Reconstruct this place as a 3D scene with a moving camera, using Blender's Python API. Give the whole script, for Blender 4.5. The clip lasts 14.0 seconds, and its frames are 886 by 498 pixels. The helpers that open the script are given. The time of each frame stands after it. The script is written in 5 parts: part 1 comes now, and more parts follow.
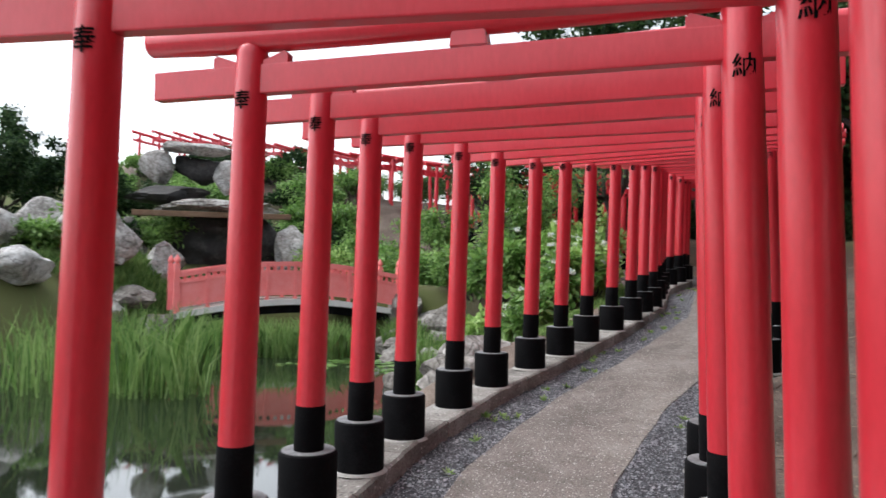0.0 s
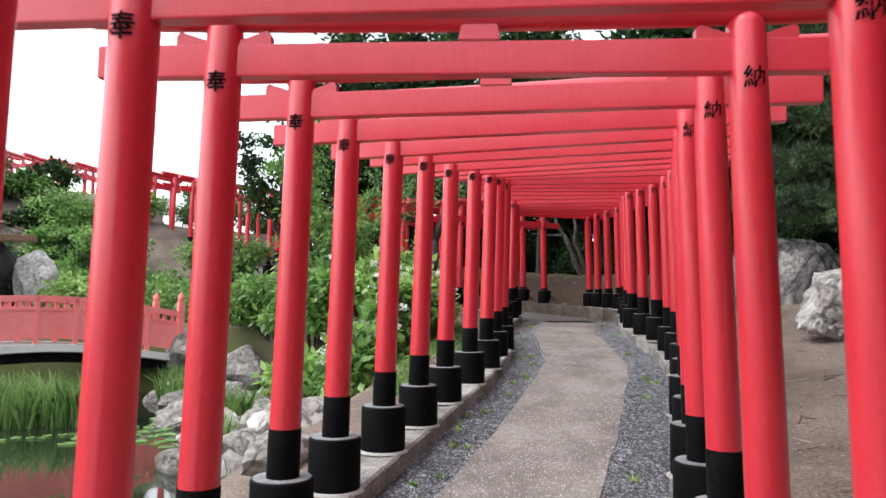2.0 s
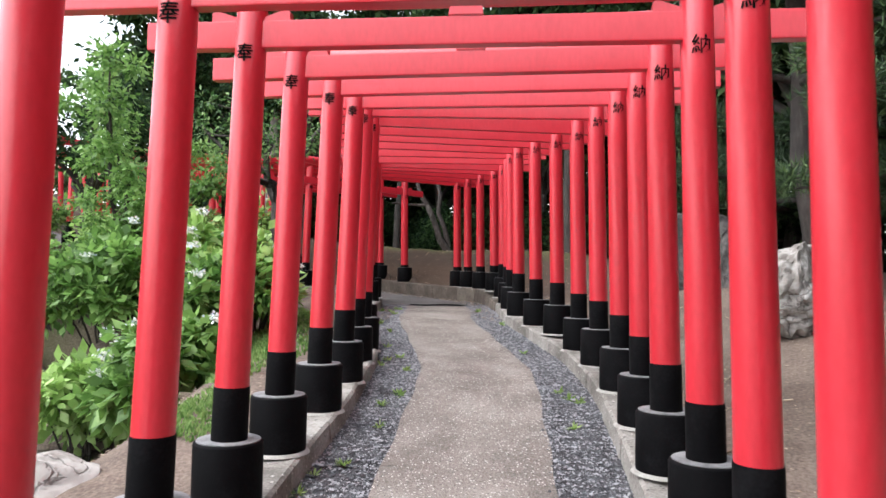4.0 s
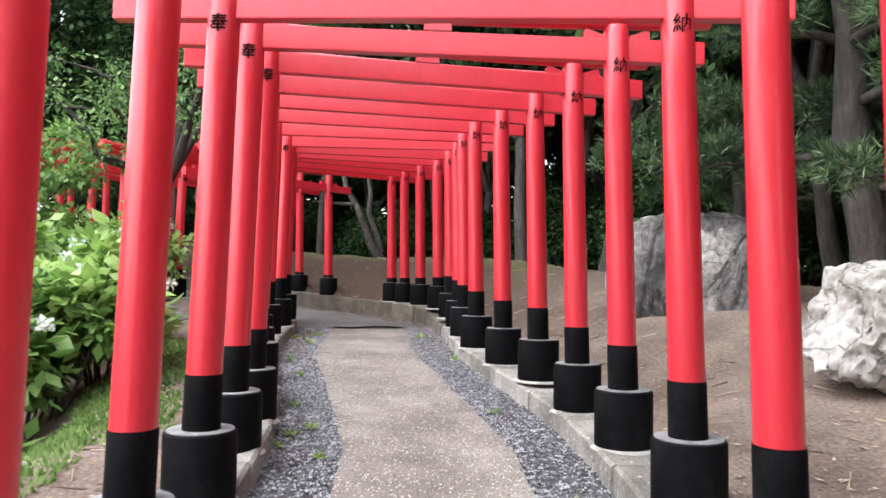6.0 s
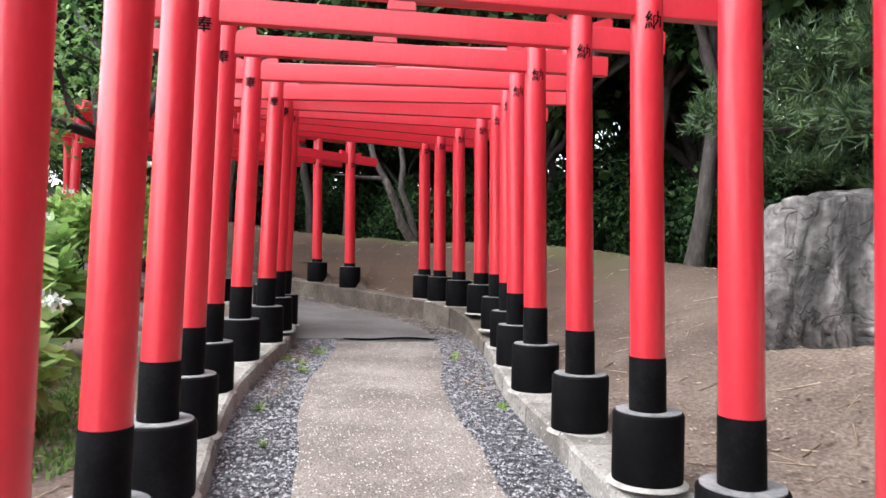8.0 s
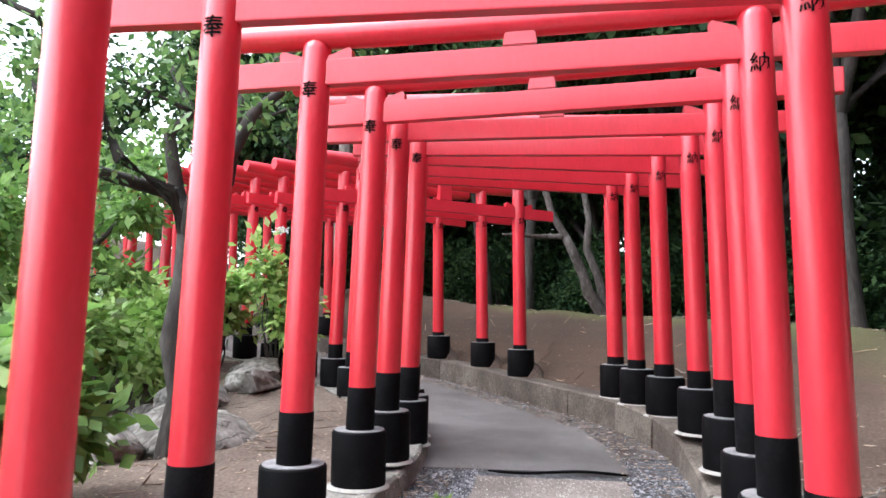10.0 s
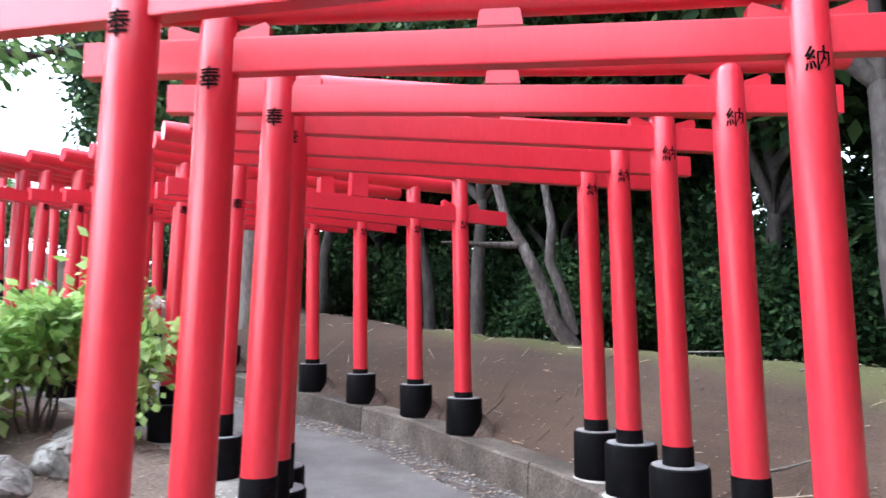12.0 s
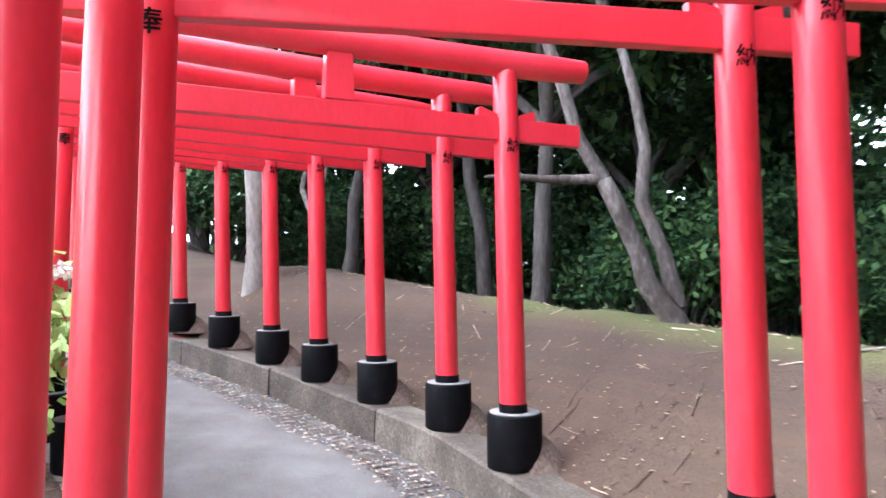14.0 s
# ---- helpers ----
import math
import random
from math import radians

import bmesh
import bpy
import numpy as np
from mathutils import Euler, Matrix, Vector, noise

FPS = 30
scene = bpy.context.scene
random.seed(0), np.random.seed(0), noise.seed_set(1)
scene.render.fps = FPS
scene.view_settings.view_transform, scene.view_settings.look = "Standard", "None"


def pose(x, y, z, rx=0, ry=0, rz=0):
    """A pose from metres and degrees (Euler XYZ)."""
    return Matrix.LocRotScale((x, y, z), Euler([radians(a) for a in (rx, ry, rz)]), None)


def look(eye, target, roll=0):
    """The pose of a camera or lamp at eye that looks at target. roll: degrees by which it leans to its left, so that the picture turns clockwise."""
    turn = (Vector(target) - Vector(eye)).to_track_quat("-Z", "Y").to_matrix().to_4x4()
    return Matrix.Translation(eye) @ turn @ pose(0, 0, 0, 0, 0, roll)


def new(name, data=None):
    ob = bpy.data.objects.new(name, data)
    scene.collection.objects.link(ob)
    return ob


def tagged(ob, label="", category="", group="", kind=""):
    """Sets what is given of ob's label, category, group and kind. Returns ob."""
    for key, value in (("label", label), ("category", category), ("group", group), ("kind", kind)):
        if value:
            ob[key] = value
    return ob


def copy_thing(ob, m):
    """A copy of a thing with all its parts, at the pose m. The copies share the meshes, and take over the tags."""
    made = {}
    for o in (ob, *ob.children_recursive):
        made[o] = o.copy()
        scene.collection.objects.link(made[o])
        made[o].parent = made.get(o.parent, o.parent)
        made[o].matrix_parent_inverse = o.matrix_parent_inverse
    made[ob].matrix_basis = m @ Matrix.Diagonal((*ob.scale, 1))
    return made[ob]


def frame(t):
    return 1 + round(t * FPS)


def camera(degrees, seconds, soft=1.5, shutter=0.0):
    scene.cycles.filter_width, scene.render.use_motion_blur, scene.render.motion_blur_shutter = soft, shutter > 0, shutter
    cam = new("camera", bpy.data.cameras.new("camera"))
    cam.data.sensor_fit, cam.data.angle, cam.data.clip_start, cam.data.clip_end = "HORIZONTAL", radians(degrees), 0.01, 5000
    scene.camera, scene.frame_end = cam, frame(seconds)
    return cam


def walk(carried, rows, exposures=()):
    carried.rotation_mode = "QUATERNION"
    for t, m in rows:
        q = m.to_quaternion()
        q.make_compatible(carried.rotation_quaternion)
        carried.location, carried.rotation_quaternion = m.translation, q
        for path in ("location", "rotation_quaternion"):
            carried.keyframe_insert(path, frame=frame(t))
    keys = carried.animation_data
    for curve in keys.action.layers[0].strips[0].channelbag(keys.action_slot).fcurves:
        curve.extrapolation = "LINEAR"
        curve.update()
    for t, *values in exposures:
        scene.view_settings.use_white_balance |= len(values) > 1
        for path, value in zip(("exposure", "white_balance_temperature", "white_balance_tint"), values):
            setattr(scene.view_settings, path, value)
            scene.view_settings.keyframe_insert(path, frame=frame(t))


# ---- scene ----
cam = camera(62.87, 14.0, shutter=0.25)
PATH = [
    (0.0, pose(0.223, -7.009, 1.363, 91.60, -0.87, 16.52)),
    (0.5, pose(-0.113, -6.580, 1.343, 91.83, 0.05, 8.60)),
    (1.0, pose(-0.342, -6.082, 1.362, 93.20, -0.14, 2.34)),
    (1.5, pose(-0.479, -5.531, 1.366, 95.11, 0.73, -0.63)),
    (2.0, pose(-0.574, -4.927, 1.387, 94.45, -0.63, 0.02)),
    (2.5, pose(-0.596, -4.344, 1.388, 92.34, 0.56, -4.86)),
    (3.0, pose(-0.598, -3.780, 1.411, 91.37, -1.91, -5.23)),
    (3.5, pose(-0.589, -3.197, 1.448, 90.99, -1.21, -9.52)),
    (4.0, pose(-0.524, -2.613, 1.477, 92.60, -1.13, -12.01)),
    (4.1, pose(-0.505, -2.518, 1.485, 92.52, -1.35, -11.89)),
    (6.4, pose(0.000, 0.000, 1.681, 93.54, -1.70, -19.01)),
    (6.5, pose(0.022, 0.100, 1.694, 94.23, -2.10, -18.97)),
    (7.0, pose(0.231, 0.612, 1.748, 94.58, -2.02, -19.02)),
    (7.5, pose(0.400, 1.104, 1.801, 92.14, -2.38, -12.96)),
    (8.0, pose(0.574, 1.637, 1.882, 90.87, -1.39, -13.92)),
    (8.5, pose(0.713, 2.141, 1.935, 90.94, -0.58, -9.37)),
    (8.6, pose(0.756, 2.249, 1.946, 91.31, -0.69, -7.23)),
    (11.0, pose(1.339, 4.783, 2.196, 96.33, -0.92, 2.85)),
    (11.5, pose(1.390, 5.297, 2.278, 95.92, 0.16, 2.08)),
    (12.0, pose(1.441, 5.828, 2.352, 95.99, -0.31, -1.43)),
    (12.5, pose(1.497, 6.342, 2.395, 94.36, -1.01, -6.59)),
    (13.0, pose(1.570, 6.869, 2.449, 93.49, -1.11, -2.92)),
    (13.5, pose(1.630, 7.414, 2.471, 91.21, -0.81, -1.71)),
    (14.0, pose(1.687, 7.972, 2.502, 91.94, 0.08, 4.35)),
]
EXPOSURES = [(0.0, -1.25, 6300, 10), (0.5, -1.1, 6300, 10), (1.0, -0.95, 6300, 10), (2.0, -0.87, 6300, 10), (4.2, -0.55, 6300, 10), (6.4, -0.2, 6300, 10), (8.6, -0.1, 6250, 10), (11.0, 0.14, 5850, 11), (12.0, 0.38, 5650, 11), (12.5, 0.66, 5600, 11), (13.5, 0.78, 5600, 11), (14.0, 1.04, 5650, 11)]
walk(cam, PATH, EXPOSURES)

# ---- world and light: a bright overcast day ----
SUN_ELEVATION, SUN_ROTATION = radians(56), radians(262)
world = bpy.data.worlds.new("overcast_sky")
scene.world = world
world.use_nodes = True
wn = world.node_tree
wn.nodes.clear()
sky = wn.nodes.new("ShaderNodeTexSky")
sky.sky_type, sky.sun_disc = "NISHITA", False
sky.sun_elevation, sky.sun_rotation = SUN_ELEVATION, SUN_ROTATION
sky.air_density, sky.dust_density, sky.ozone_density = 1.0, 3.0, 1.5
pale = wn.nodes.new("ShaderNodeHueSaturation")
pale.inputs["Saturation"].default_value = 0.22
pale.inputs["Value"].default_value = 6.2
background = wn.nodes.new("ShaderNodeBackground")
background.inputs["Strength"].default_value = 0.15
out = wn.nodes.new("ShaderNodeOutputWorld")
wn.links.new(sky.outputs["Color"], pale.inputs["Color"])
wn.links.new(pale.outputs["Color"], background.inputs["Color"])
wn.links.new(background.outputs["Background"], out.inputs["Surface"])
sun = new("sun", bpy.data.lights.new("sun", "SUN"))
sun.data.energy, sun.data.angle, sun.data.color = 0.5, radians(60), (1.0, 0.985, 0.96)
sun.matrix_world = look((0, 0, 30), (-math.sin(SUN_ROTATION) * 17, -math.cos(SUN_ROTATION) * 17, 0))



# ---- materials ----
def surface(name, colours, scale=4.0, rough=(0.6, 0.9), bump=0.2, fine=40.0, island=0.0, objects=0.0, metal=0.0, coat=0.0, stretch=(1, 1, 1), translucent=0.0, sharp=False, specular=0.5, grain=0.45):
    """A surface whose colours are mixed by noise at two scales, with relief."""
    m = bpy.data.materials.new(name)
    m.use_nodes = True
    nt = m.node_tree
    n, link = nt.nodes, nt.links.new
    b = n["Principled BSDF"]
    tc = n.new("ShaderNodeTexCoord")
    mp = n.new("ShaderNodeMapping")
    mp.inputs["Scale"].default_value = stretch
    link(tc.outputs["Object"], mp.inputs["Vector"])
    big = n.new("ShaderNodeTexNoise")
    big.inputs["Scale"].default_value, big.inputs["Detail"].default_value, big.inputs["Roughness"].default_value = scale, 6, 0.62
    small = n.new("ShaderNodeTexNoise")
    small.inputs["Scale"].default_value, small.inputs["Detail"].default_value = fine, 3
    link(mp.outputs["Vector"], big.inputs["Vector"])
    link(mp.outputs["Vector"], small.inputs["Vector"])
    blend = n.new("ShaderNodeMath")
    blend.operation = "MULTIPLY_ADD"
    link(small.outputs["Fac"], blend.inputs[0])
    blend.inputs[1].default_value = grain
    link(big.outputs["Fac"], blend.inputs[2])
    shift = n.new("ShaderNodeMath")
    shift.operation = "MULTIPLY_ADD"
    shift.inputs[1].default_value = 1.0
    shift.inputs[2].default_value = -grain / 2
    link(blend.outputs[0], shift.inputs[0])
    last = shift
    for amount, node, socket in ((island, "ShaderNodeNewGeometry", "Random Per Island"), (objects, "ShaderNodeObjectInfo", "Random")):
        if amount:
            r = n.new(node)
            half = n.new("ShaderNodeMath")
            half.operation = "SUBTRACT"
            half.inputs[1].default_value = 0.5
            link(r.outputs[socket], half.inputs[0])
            a = n.new("ShaderNodeMath")
            a.operation = "MULTIPLY_ADD"
            a.inputs[1].default_value = amount
            link(half.outputs[0], a.inputs[0])
            link(last.outputs[0], a.inputs[2])
            last = a
    ramp = n.new("ShaderNodeValToRGB")
    e = ramp.color_ramp.elements
    lo, hi = (0.42, 0.58) if sharp else (0.28, 0.72)
    while len(e) < len(colours):
        e.new(0.5)
    for i, col in enumerate(colours):
        e[i].position = lo + (hi - lo) * i / max(1, len(colours) - 1)
        e[i].color = (*col, 1)
    link(last.outputs[0], ramp.inputs["Fac"])
    link(ramp.outputs["Color"], b.inputs["Base Color"])
    rr = n.new("ShaderNodeMapRange")
    rr.inputs["To Min"].default_value, rr.inputs["To Max"].default_value = rough
    link(big.outputs["Fac"], rr.inputs["Value"])
    link(rr.outputs["Result"], b.inputs["Roughness"])
    b.inputs["Metallic"].default_value = metal
    b.inputs["Specular IOR Level"].default_value = specular
    b.inputs["Coat Weight"].default_value = coat
    b.inputs["Coat Roughness"].default_value = 0.2
    if bump:
        bp = n.new("ShaderNodeBump")
        bp.inputs["Strength"].default_value = bump
        bp.inputs["Distance"].default_value = 0.02
        link(blend.outputs[0], bp.inputs["Height"])
        link(bp.outputs["Normal"], b.inputs["Normal"])
    if translucent:
        tr = n.new("ShaderNodeBsdfTranslucent")
        link(ramp.outputs["Color"], tr.inputs["Color"])
        mx = n.new("ShaderNodeMixShader")
        mx.inputs["Fac"].default_value = translucent
        link(b.outputs[0], mx.inputs[1])
        link(tr.outputs[0], mx.inputs[2])
        link(mx.outputs[0], n["Material Output"].inputs["Surface"])
    return m


RED = surface("vermilion_paint", [(0.53, 0.018, 0.031), (0.60, 0.023, 0.040), (0.66, 0.032, 0.052)], 1.6, (0.28, 0.44), 0.03, 60, objects=0.16, coat=0.42, stretch=(1, 1, 0.35))
FADED = surface("faded_vermilion_paint", [(0.86, 0.17, 0.17), (0.90, 0.29, 0.28)], 2.0, (0.5, 0.7), 0.05, 50)
BLACK = surface("black_paint", [(0.0025, 0.0025, 0.003), (0.004, 0.004, 0.0045), (0.010, 0.010, 0.011)], 5, (0.5, 0.75), 0.12, 70, objects=0.1, specular=0.05)
WORN = surface("worn_grey_footing_top", [(0.10, 0.10, 0.105), (0.2, 0.2, 0.205), (0.3, 0.3, 0.3)], 9, (0.7, 0.9), 0.2, 80)
INK = surface("black_ink", [(0.003, 0.003, 0.003), (0.006, 0.006, 0.006)], 20, (0.7, 0.9), 0, specular=0.03)
CONCRETE = surface("kerb_concrete", [(0.115, 0.105, 0.092), (0.22, 0.205, 0.185), (0.34, 0.325, 0.30)], 3, (0.8, 0.95), 0.4, 60, objects=0.25, grain=0.6)
OLDKERB = surface("brown_stained_kerb_concrete", [(0.04, 0.031, 0.024), (0.085, 0.069, 0.055), (0.17, 0.148, 0.122)], 2.2, (0.8, 0.95), 0.5, 50, objects=0.25, grain=0.6)
MORTAR = surface("pale_mortar", [(0.26, 0.25, 0.23), (0.44, 0.43, 0.40)], 9, (0.8, 0.95), 0.4, 60)
PATHWAY = surface("pebbled_concrete_path", [(0.12, 0.104, 0.090), (0.215, 0.190, 0.168), (0.32, 0.289, 0.259)], 1.8, (0.8, 0.95), 0.6, 95, grain=1.1)
ASPHALT = surface("grey_worn_asphalt", [(0.072, 0.067, 0.063), (0.115, 0.109, 0.105), (0.168, 0.161, 0.157)], 1.5, (0.75, 0.95), 0.4, 130, grain=0.8)
GRAVEL = surface("blue_grey_gravel", [(0.035, 0.036, 0.04), (0.095, 0.099, 0.11), (0.17, 0.176, 0.192), (0.34, 0.345, 0.36)], 12, (0.6, 0.9), 0.2, 80, island=0.75)
BED = surface("dark_gravel_bed", [(0.03, 0.03, 0.033), (0.085, 0.087, 0.095), (0.17, 0.174, 0.187)], 30, (0.8, 0.95), 0.6, 140, grain=0.9)
SILT = surface("silted_gravel", [(0.035, 0.030, 0.027), (0.085, 0.075, 0.068), (0.15, 0.138, 0.13)], 5, (0.8, 0.95), 0.6, 70, grain=1.0)
ROCK = surface("pale_garden_rock", [(0.16, 0.145, 0.13), (0.30, 0.285, 0.265), (0.43, 0.42, 0.40), (0.58, 0.575, 0.56)], 2.2, (0.75, 0.95), 1.0, 14, objects=0.2, grain=0.7)
SHORE = surface("warm_grey_shore_stone", [(0.085, 0.075, 0.064), (0.165, 0.15, 0.132), (0.25, 0.234, 0.212), (0.40, 0.38, 0.352)], 2.4, (0.75, 0.95), 0.9, 16, objects=0.35, grain=0.7)
STREAKED = surface("streaked_purple_grey_rock", [(0.11, 0.095, 0.092), (0.19, 0.173, 0.166), (0.28, 0.263, 0.25), (0.42, 0.40, 0.38)], 3.2, (0.75, 0.95), 1.0, 20, grain=0.7)
# near-black colour carries the shade of the rocky fall's recess
SHADEROCK = surface("shade_black_rock", [(0.006, 0.0055, 0.0055), (0.018, 0.017, 0.0165), (0.06, 0.056, 0.053)], 2, (0.5, 0.85), 0.8, 12)
BARK = surface("dark_rough_bark", [(0.016, 0.012, 0.010), (0.038, 0.031, 0.027), (0.075, 0.065, 0.058)], 7, (0.8, 0.95), 0.9, 30, stretch=(1, 1, 0.4))
GREYBARK = surface("grey_brown_bark", [(0.035, 0.027, 0.023), (0.07, 0.057, 0.05), (0.15, 0.135, 0.125)], 6, (0.8, 0.95), 1.0, 30, stretch=(1, 1, 0.4), grain=0.7)
PALEBARK = surface("pale_grey_bark", [(0.10, 0.085, 0.075), (0.2, 0.18, 0.16), (0.3, 0.28, 0.26)], 5, (0.8, 0.95), 0.6, 30, stretch=(1, 1, 0.4))
LEAF = surface("fresh_green_leaves", [(0.085, 0.175, 0.04), (0.17, 0.32, 0.075), (0.27, 0.43, 0.13)], 1.2, (0.4, 0.6), 0, 10, island=0.5, translucent=0.45)
LEAFBRIGHT = surface("yellow_green_leaves", [(0.19, 0.32, 0.075), (0.34, 0.52, 0.15), (0.48, 0.63, 0.26)], 1.2, (0.35, 0.55), 0, 10, island=0.5, translucent=0.45)
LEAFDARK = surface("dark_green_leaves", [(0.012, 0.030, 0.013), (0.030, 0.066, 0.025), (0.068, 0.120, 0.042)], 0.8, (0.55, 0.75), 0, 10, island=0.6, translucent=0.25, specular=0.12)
LEAFMID = surface("deep_green_leaves", [(0.045, 0.105, 0.03), (0.10, 0.195, 0.06), (0.20, 0.32, 0.11)], 0.9, (0.4, 0.6), 0, 10, island=0.6, translucent=0.35, specular=0.3)
NEEDLE = surface("pine_needles", [(0.016, 0.036, 0.016), (0.04, 0.080, 0.030), (0.10, 0.165, 0.055)], 0.8, (0.5, 0.7), 0, 10, island=0.5, translucent=0.2)
REED = surface("green_reeds", [(0.08, 0.17, 0.04), (0.17, 0.30, 0.075), (0.29, 0.42, 0.15)], 0.7, (0.45, 0.65), 0, 10, island=0.5, translucent=0.45)
PETAL = surface("white_blue_petals", [(0.55, 0.62, 0.7), (0.75, 0.77, 0.72), (0.8, 0.8, 0.7)], 2, (0.6, 0.8), 0, 20, island=0.6, translucent=0.2)
WHITE = surface("weathered_white_paint", [(0.6, 0.59, 0.57), (0.75, 0.74, 0.72)], 3, (0.5, 0.7), 0.1, 40)
PLANK = surface("brown_weathered_timber", [(0.09, 0.055, 0.03), (0.16, 0.10, 0.06), (0.24, 0.16, 0.10)], 3, (0.7, 0.9), 0.3, 40, stretch=(0.3, 1, 1))
LITTER = surface("fallen_leaves", [(0.07, 0.04, 0.025), (0.15, 0.095, 0.06), (0.26, 0.185, 0.125), (0.40, 0.32, 0.24)], 2, (0.7, 0.9), 0, 20, island=0.8)



def crevices(m, scale, width, depth, stretch=(1, 1, 1)):
    """Dark veined cracks and pits over a stone."""
    nt = m.node_tree
    b = nt.nodes["Principled BSDF"]
    tc = nt.nodes.new("ShaderNodeTexCoord")
    vein = nt.nodes.new("ShaderNodeTexNoise")
    vein.inputs["Scale"].default_value, vein.inputs["Detail"].default_value, vein.inputs["Distortion"].default_value = scale, 5, 0.6
    mp = nt.nodes.new("ShaderNodeMapping")
    mp.inputs["Scale"].default_value = stretch
    nt.links.new(tc.outputs["Object"], mp.inputs["Vector"])
    nt.links.new(mp.outputs["Vector"], vein.inputs["Vector"])
    off = nt.nodes.new("ShaderNodeMath")
    off.operation = "SUBTRACT"
    off.inputs[1].default_value = 0.5
    nt.links.new(vein.outputs["Fac"], off.inputs[0])
    near = nt.nodes.new("ShaderNodeMath")
    near.operation = "ABSOLUTE"
    nt.links.new(off.outputs[0], near.inputs[0])
    span = nt.nodes.new("ShaderNodeMapRange")
    span.inputs["From Max"].default_value = width
    span.inputs["To Min"].default_value = depth
    nt.links.new(near.outputs[0], span.inputs["Value"])
    mix = nt.nodes.new("ShaderNodeMixRGB")
    mix.blend_type = "MULTIPLY"
    mix.inputs["Fac"].default_value = 1.0
    nt.links.new(b.inputs["Base Color"].links[0].from_socket, mix.inputs["Color1"])
    nt.links.new(span.outputs["Result"], mix.inputs["Color2"])
    nt.links.new(mix.outputs["Color"], b.inputs["Base Color"])
    bump = nt.nodes.new("ShaderNodeBump")
    bump.inputs["Strength"].default_value, bump.inputs["Distance"].default_value = 0.7, 0.03
    nt.links.new(span.outputs["Result"], bump.inputs["Height"])
    nt.links.new(b.inputs["Normal"].links[0].from_socket, bump.inputs["Normal"])
    nt.links.new(bump.outputs["Normal"], b.inputs["Normal"])


def aggregate(m, scale, share, tint, lift=0.25):
    """Pale and dark pebbles showing in the face of cast concrete."""
    nt = m.node_tree
    b = nt.nodes["Principled BSDF"]
    tc = nt.nodes.new("ShaderNodeTexCoord")
    cell = nt.nodes.new("ShaderNodeTexVoronoi")
    cell.inputs["Scale"].default_value = scale
    nt.links.new(tc.outputs["Object"], cell.inputs["Vector"])
    inside = nt.nodes.new("ShaderNodeMath")
    inside.operation = "LESS_THAN"
    inside.inputs[1].default_value = 0.36
    nt.links.new(cell.outputs["Distance"], inside.inputs[0])
    part_of = nt.nodes.new("ShaderNodeSeparateColor")
    nt.links.new(cell.outputs["Color"], part_of.inputs["Color"])
    for channel, limit, colour in (("Red", share, tint), ("Green", share * 0.6, tuple(c * 0.22 for c in tint))):
        chosen = nt.nodes.new("ShaderNodeMath")
        chosen.operation = "LESS_THAN"
        chosen.inputs[1].default_value = limit
        nt.links.new(part_of.outputs[channel], chosen.inputs[0])
        both = nt.nodes.new("ShaderNodeMath")
        both.operation = "MULTIPLY"
        nt.links.new(chosen.outputs[0], both.inputs[0])
        nt.links.new(inside.outputs[0], both.inputs[1])
        mix = nt.nodes.new("ShaderNodeMixRGB")
        mix.inputs["Color2"].default_value = (*colour, 1)
        nt.links.new(both.outputs[0], mix.inputs["Fac"])
        nt.links.new(b.inputs["Base Color"].links[0].from_socket, mix.inputs["Color1"])
        nt.links.new(mix.outputs["Color"], b.inputs["Base Color"])
    bump = nt.nodes.new("ShaderNodeBump")
    bump.invert = True
    bump.inputs["Strength"].default_value, bump.inputs["Distance"].default_value = lift, 0.006
    nt.links.new(cell.outputs["Distance"], bump.inputs["Height"])
    nt.links.new(b.inputs["Normal"].links[0].from_socket, bump.inputs["Normal"])
    nt.links.new(bump.outputs["Normal"], b.inputs["Normal"])


aggregate(PATHWAY, 62, 0.25, (0.56, 0.53, 0.49), 0.5)
aggregate(CONCRETE, 40, 0.10, (0.42, 0.40, 0.37))
crevices(ROCK, 3.2, 0.025, 0.55)
crevices(SHORE, 2.6, 0.02, 0.5)
crevices(STREAKED, 5.0, 0.025, 0.6)
crevices(STREAKED, 1.0, 0.12, 0.14, (1.6, 1.6, 0.35))
crevices(STREAKED, 2.2, 0.04, 0.45, (1.0, 1.0, 0.4))

SOIL = surface("bare_soil", [(0.070, 0.049, 0.037), (0.128, 0.095, 0.074), (0.215, 0.168, 0.137)], 1.1, (0.85, 0.97), 0.7, 48, grain=0.8)
nt = SOIL.node_tree
mask = nt.nodes.new("ShaderNodeAttribute")
mask.attribute_name = "moss"
patch = nt.nodes.new("ShaderNodeTexNoise")
patch.inputs["Scale"].default_value, patch.inputs["Detail"].default_value, patch.inputs["Roughness"].default_value = 2.6, 10, 0.7
cover = nt.nodes.new("ShaderNodeMath")
cover.operation = "MULTIPLY_ADD"
cover.inputs[1].default_value = 2.6
nt.links.new(patch.outputs["Fac"], cover.inputs[0])
less = nt.nodes.new("ShaderNodeMath")
less.operation = "MULTIPLY_ADD"
less.inputs[1].default_value, less.inputs[2].default_value = 2.2, -2.25
nt.links.new(mask.outputs["Fac"], less.inputs[0])
nt.links.new(less.outputs[0], cover.inputs[2])
cover.use_clamp = True
moss = nt.nodes.new("ShaderNodeMixRGB")
moss.inputs["Color2"].default_value = (0.075, 0.088, 0.022, 1)
nt.links.new(cover.outputs[0], moss.inputs["Fac"])
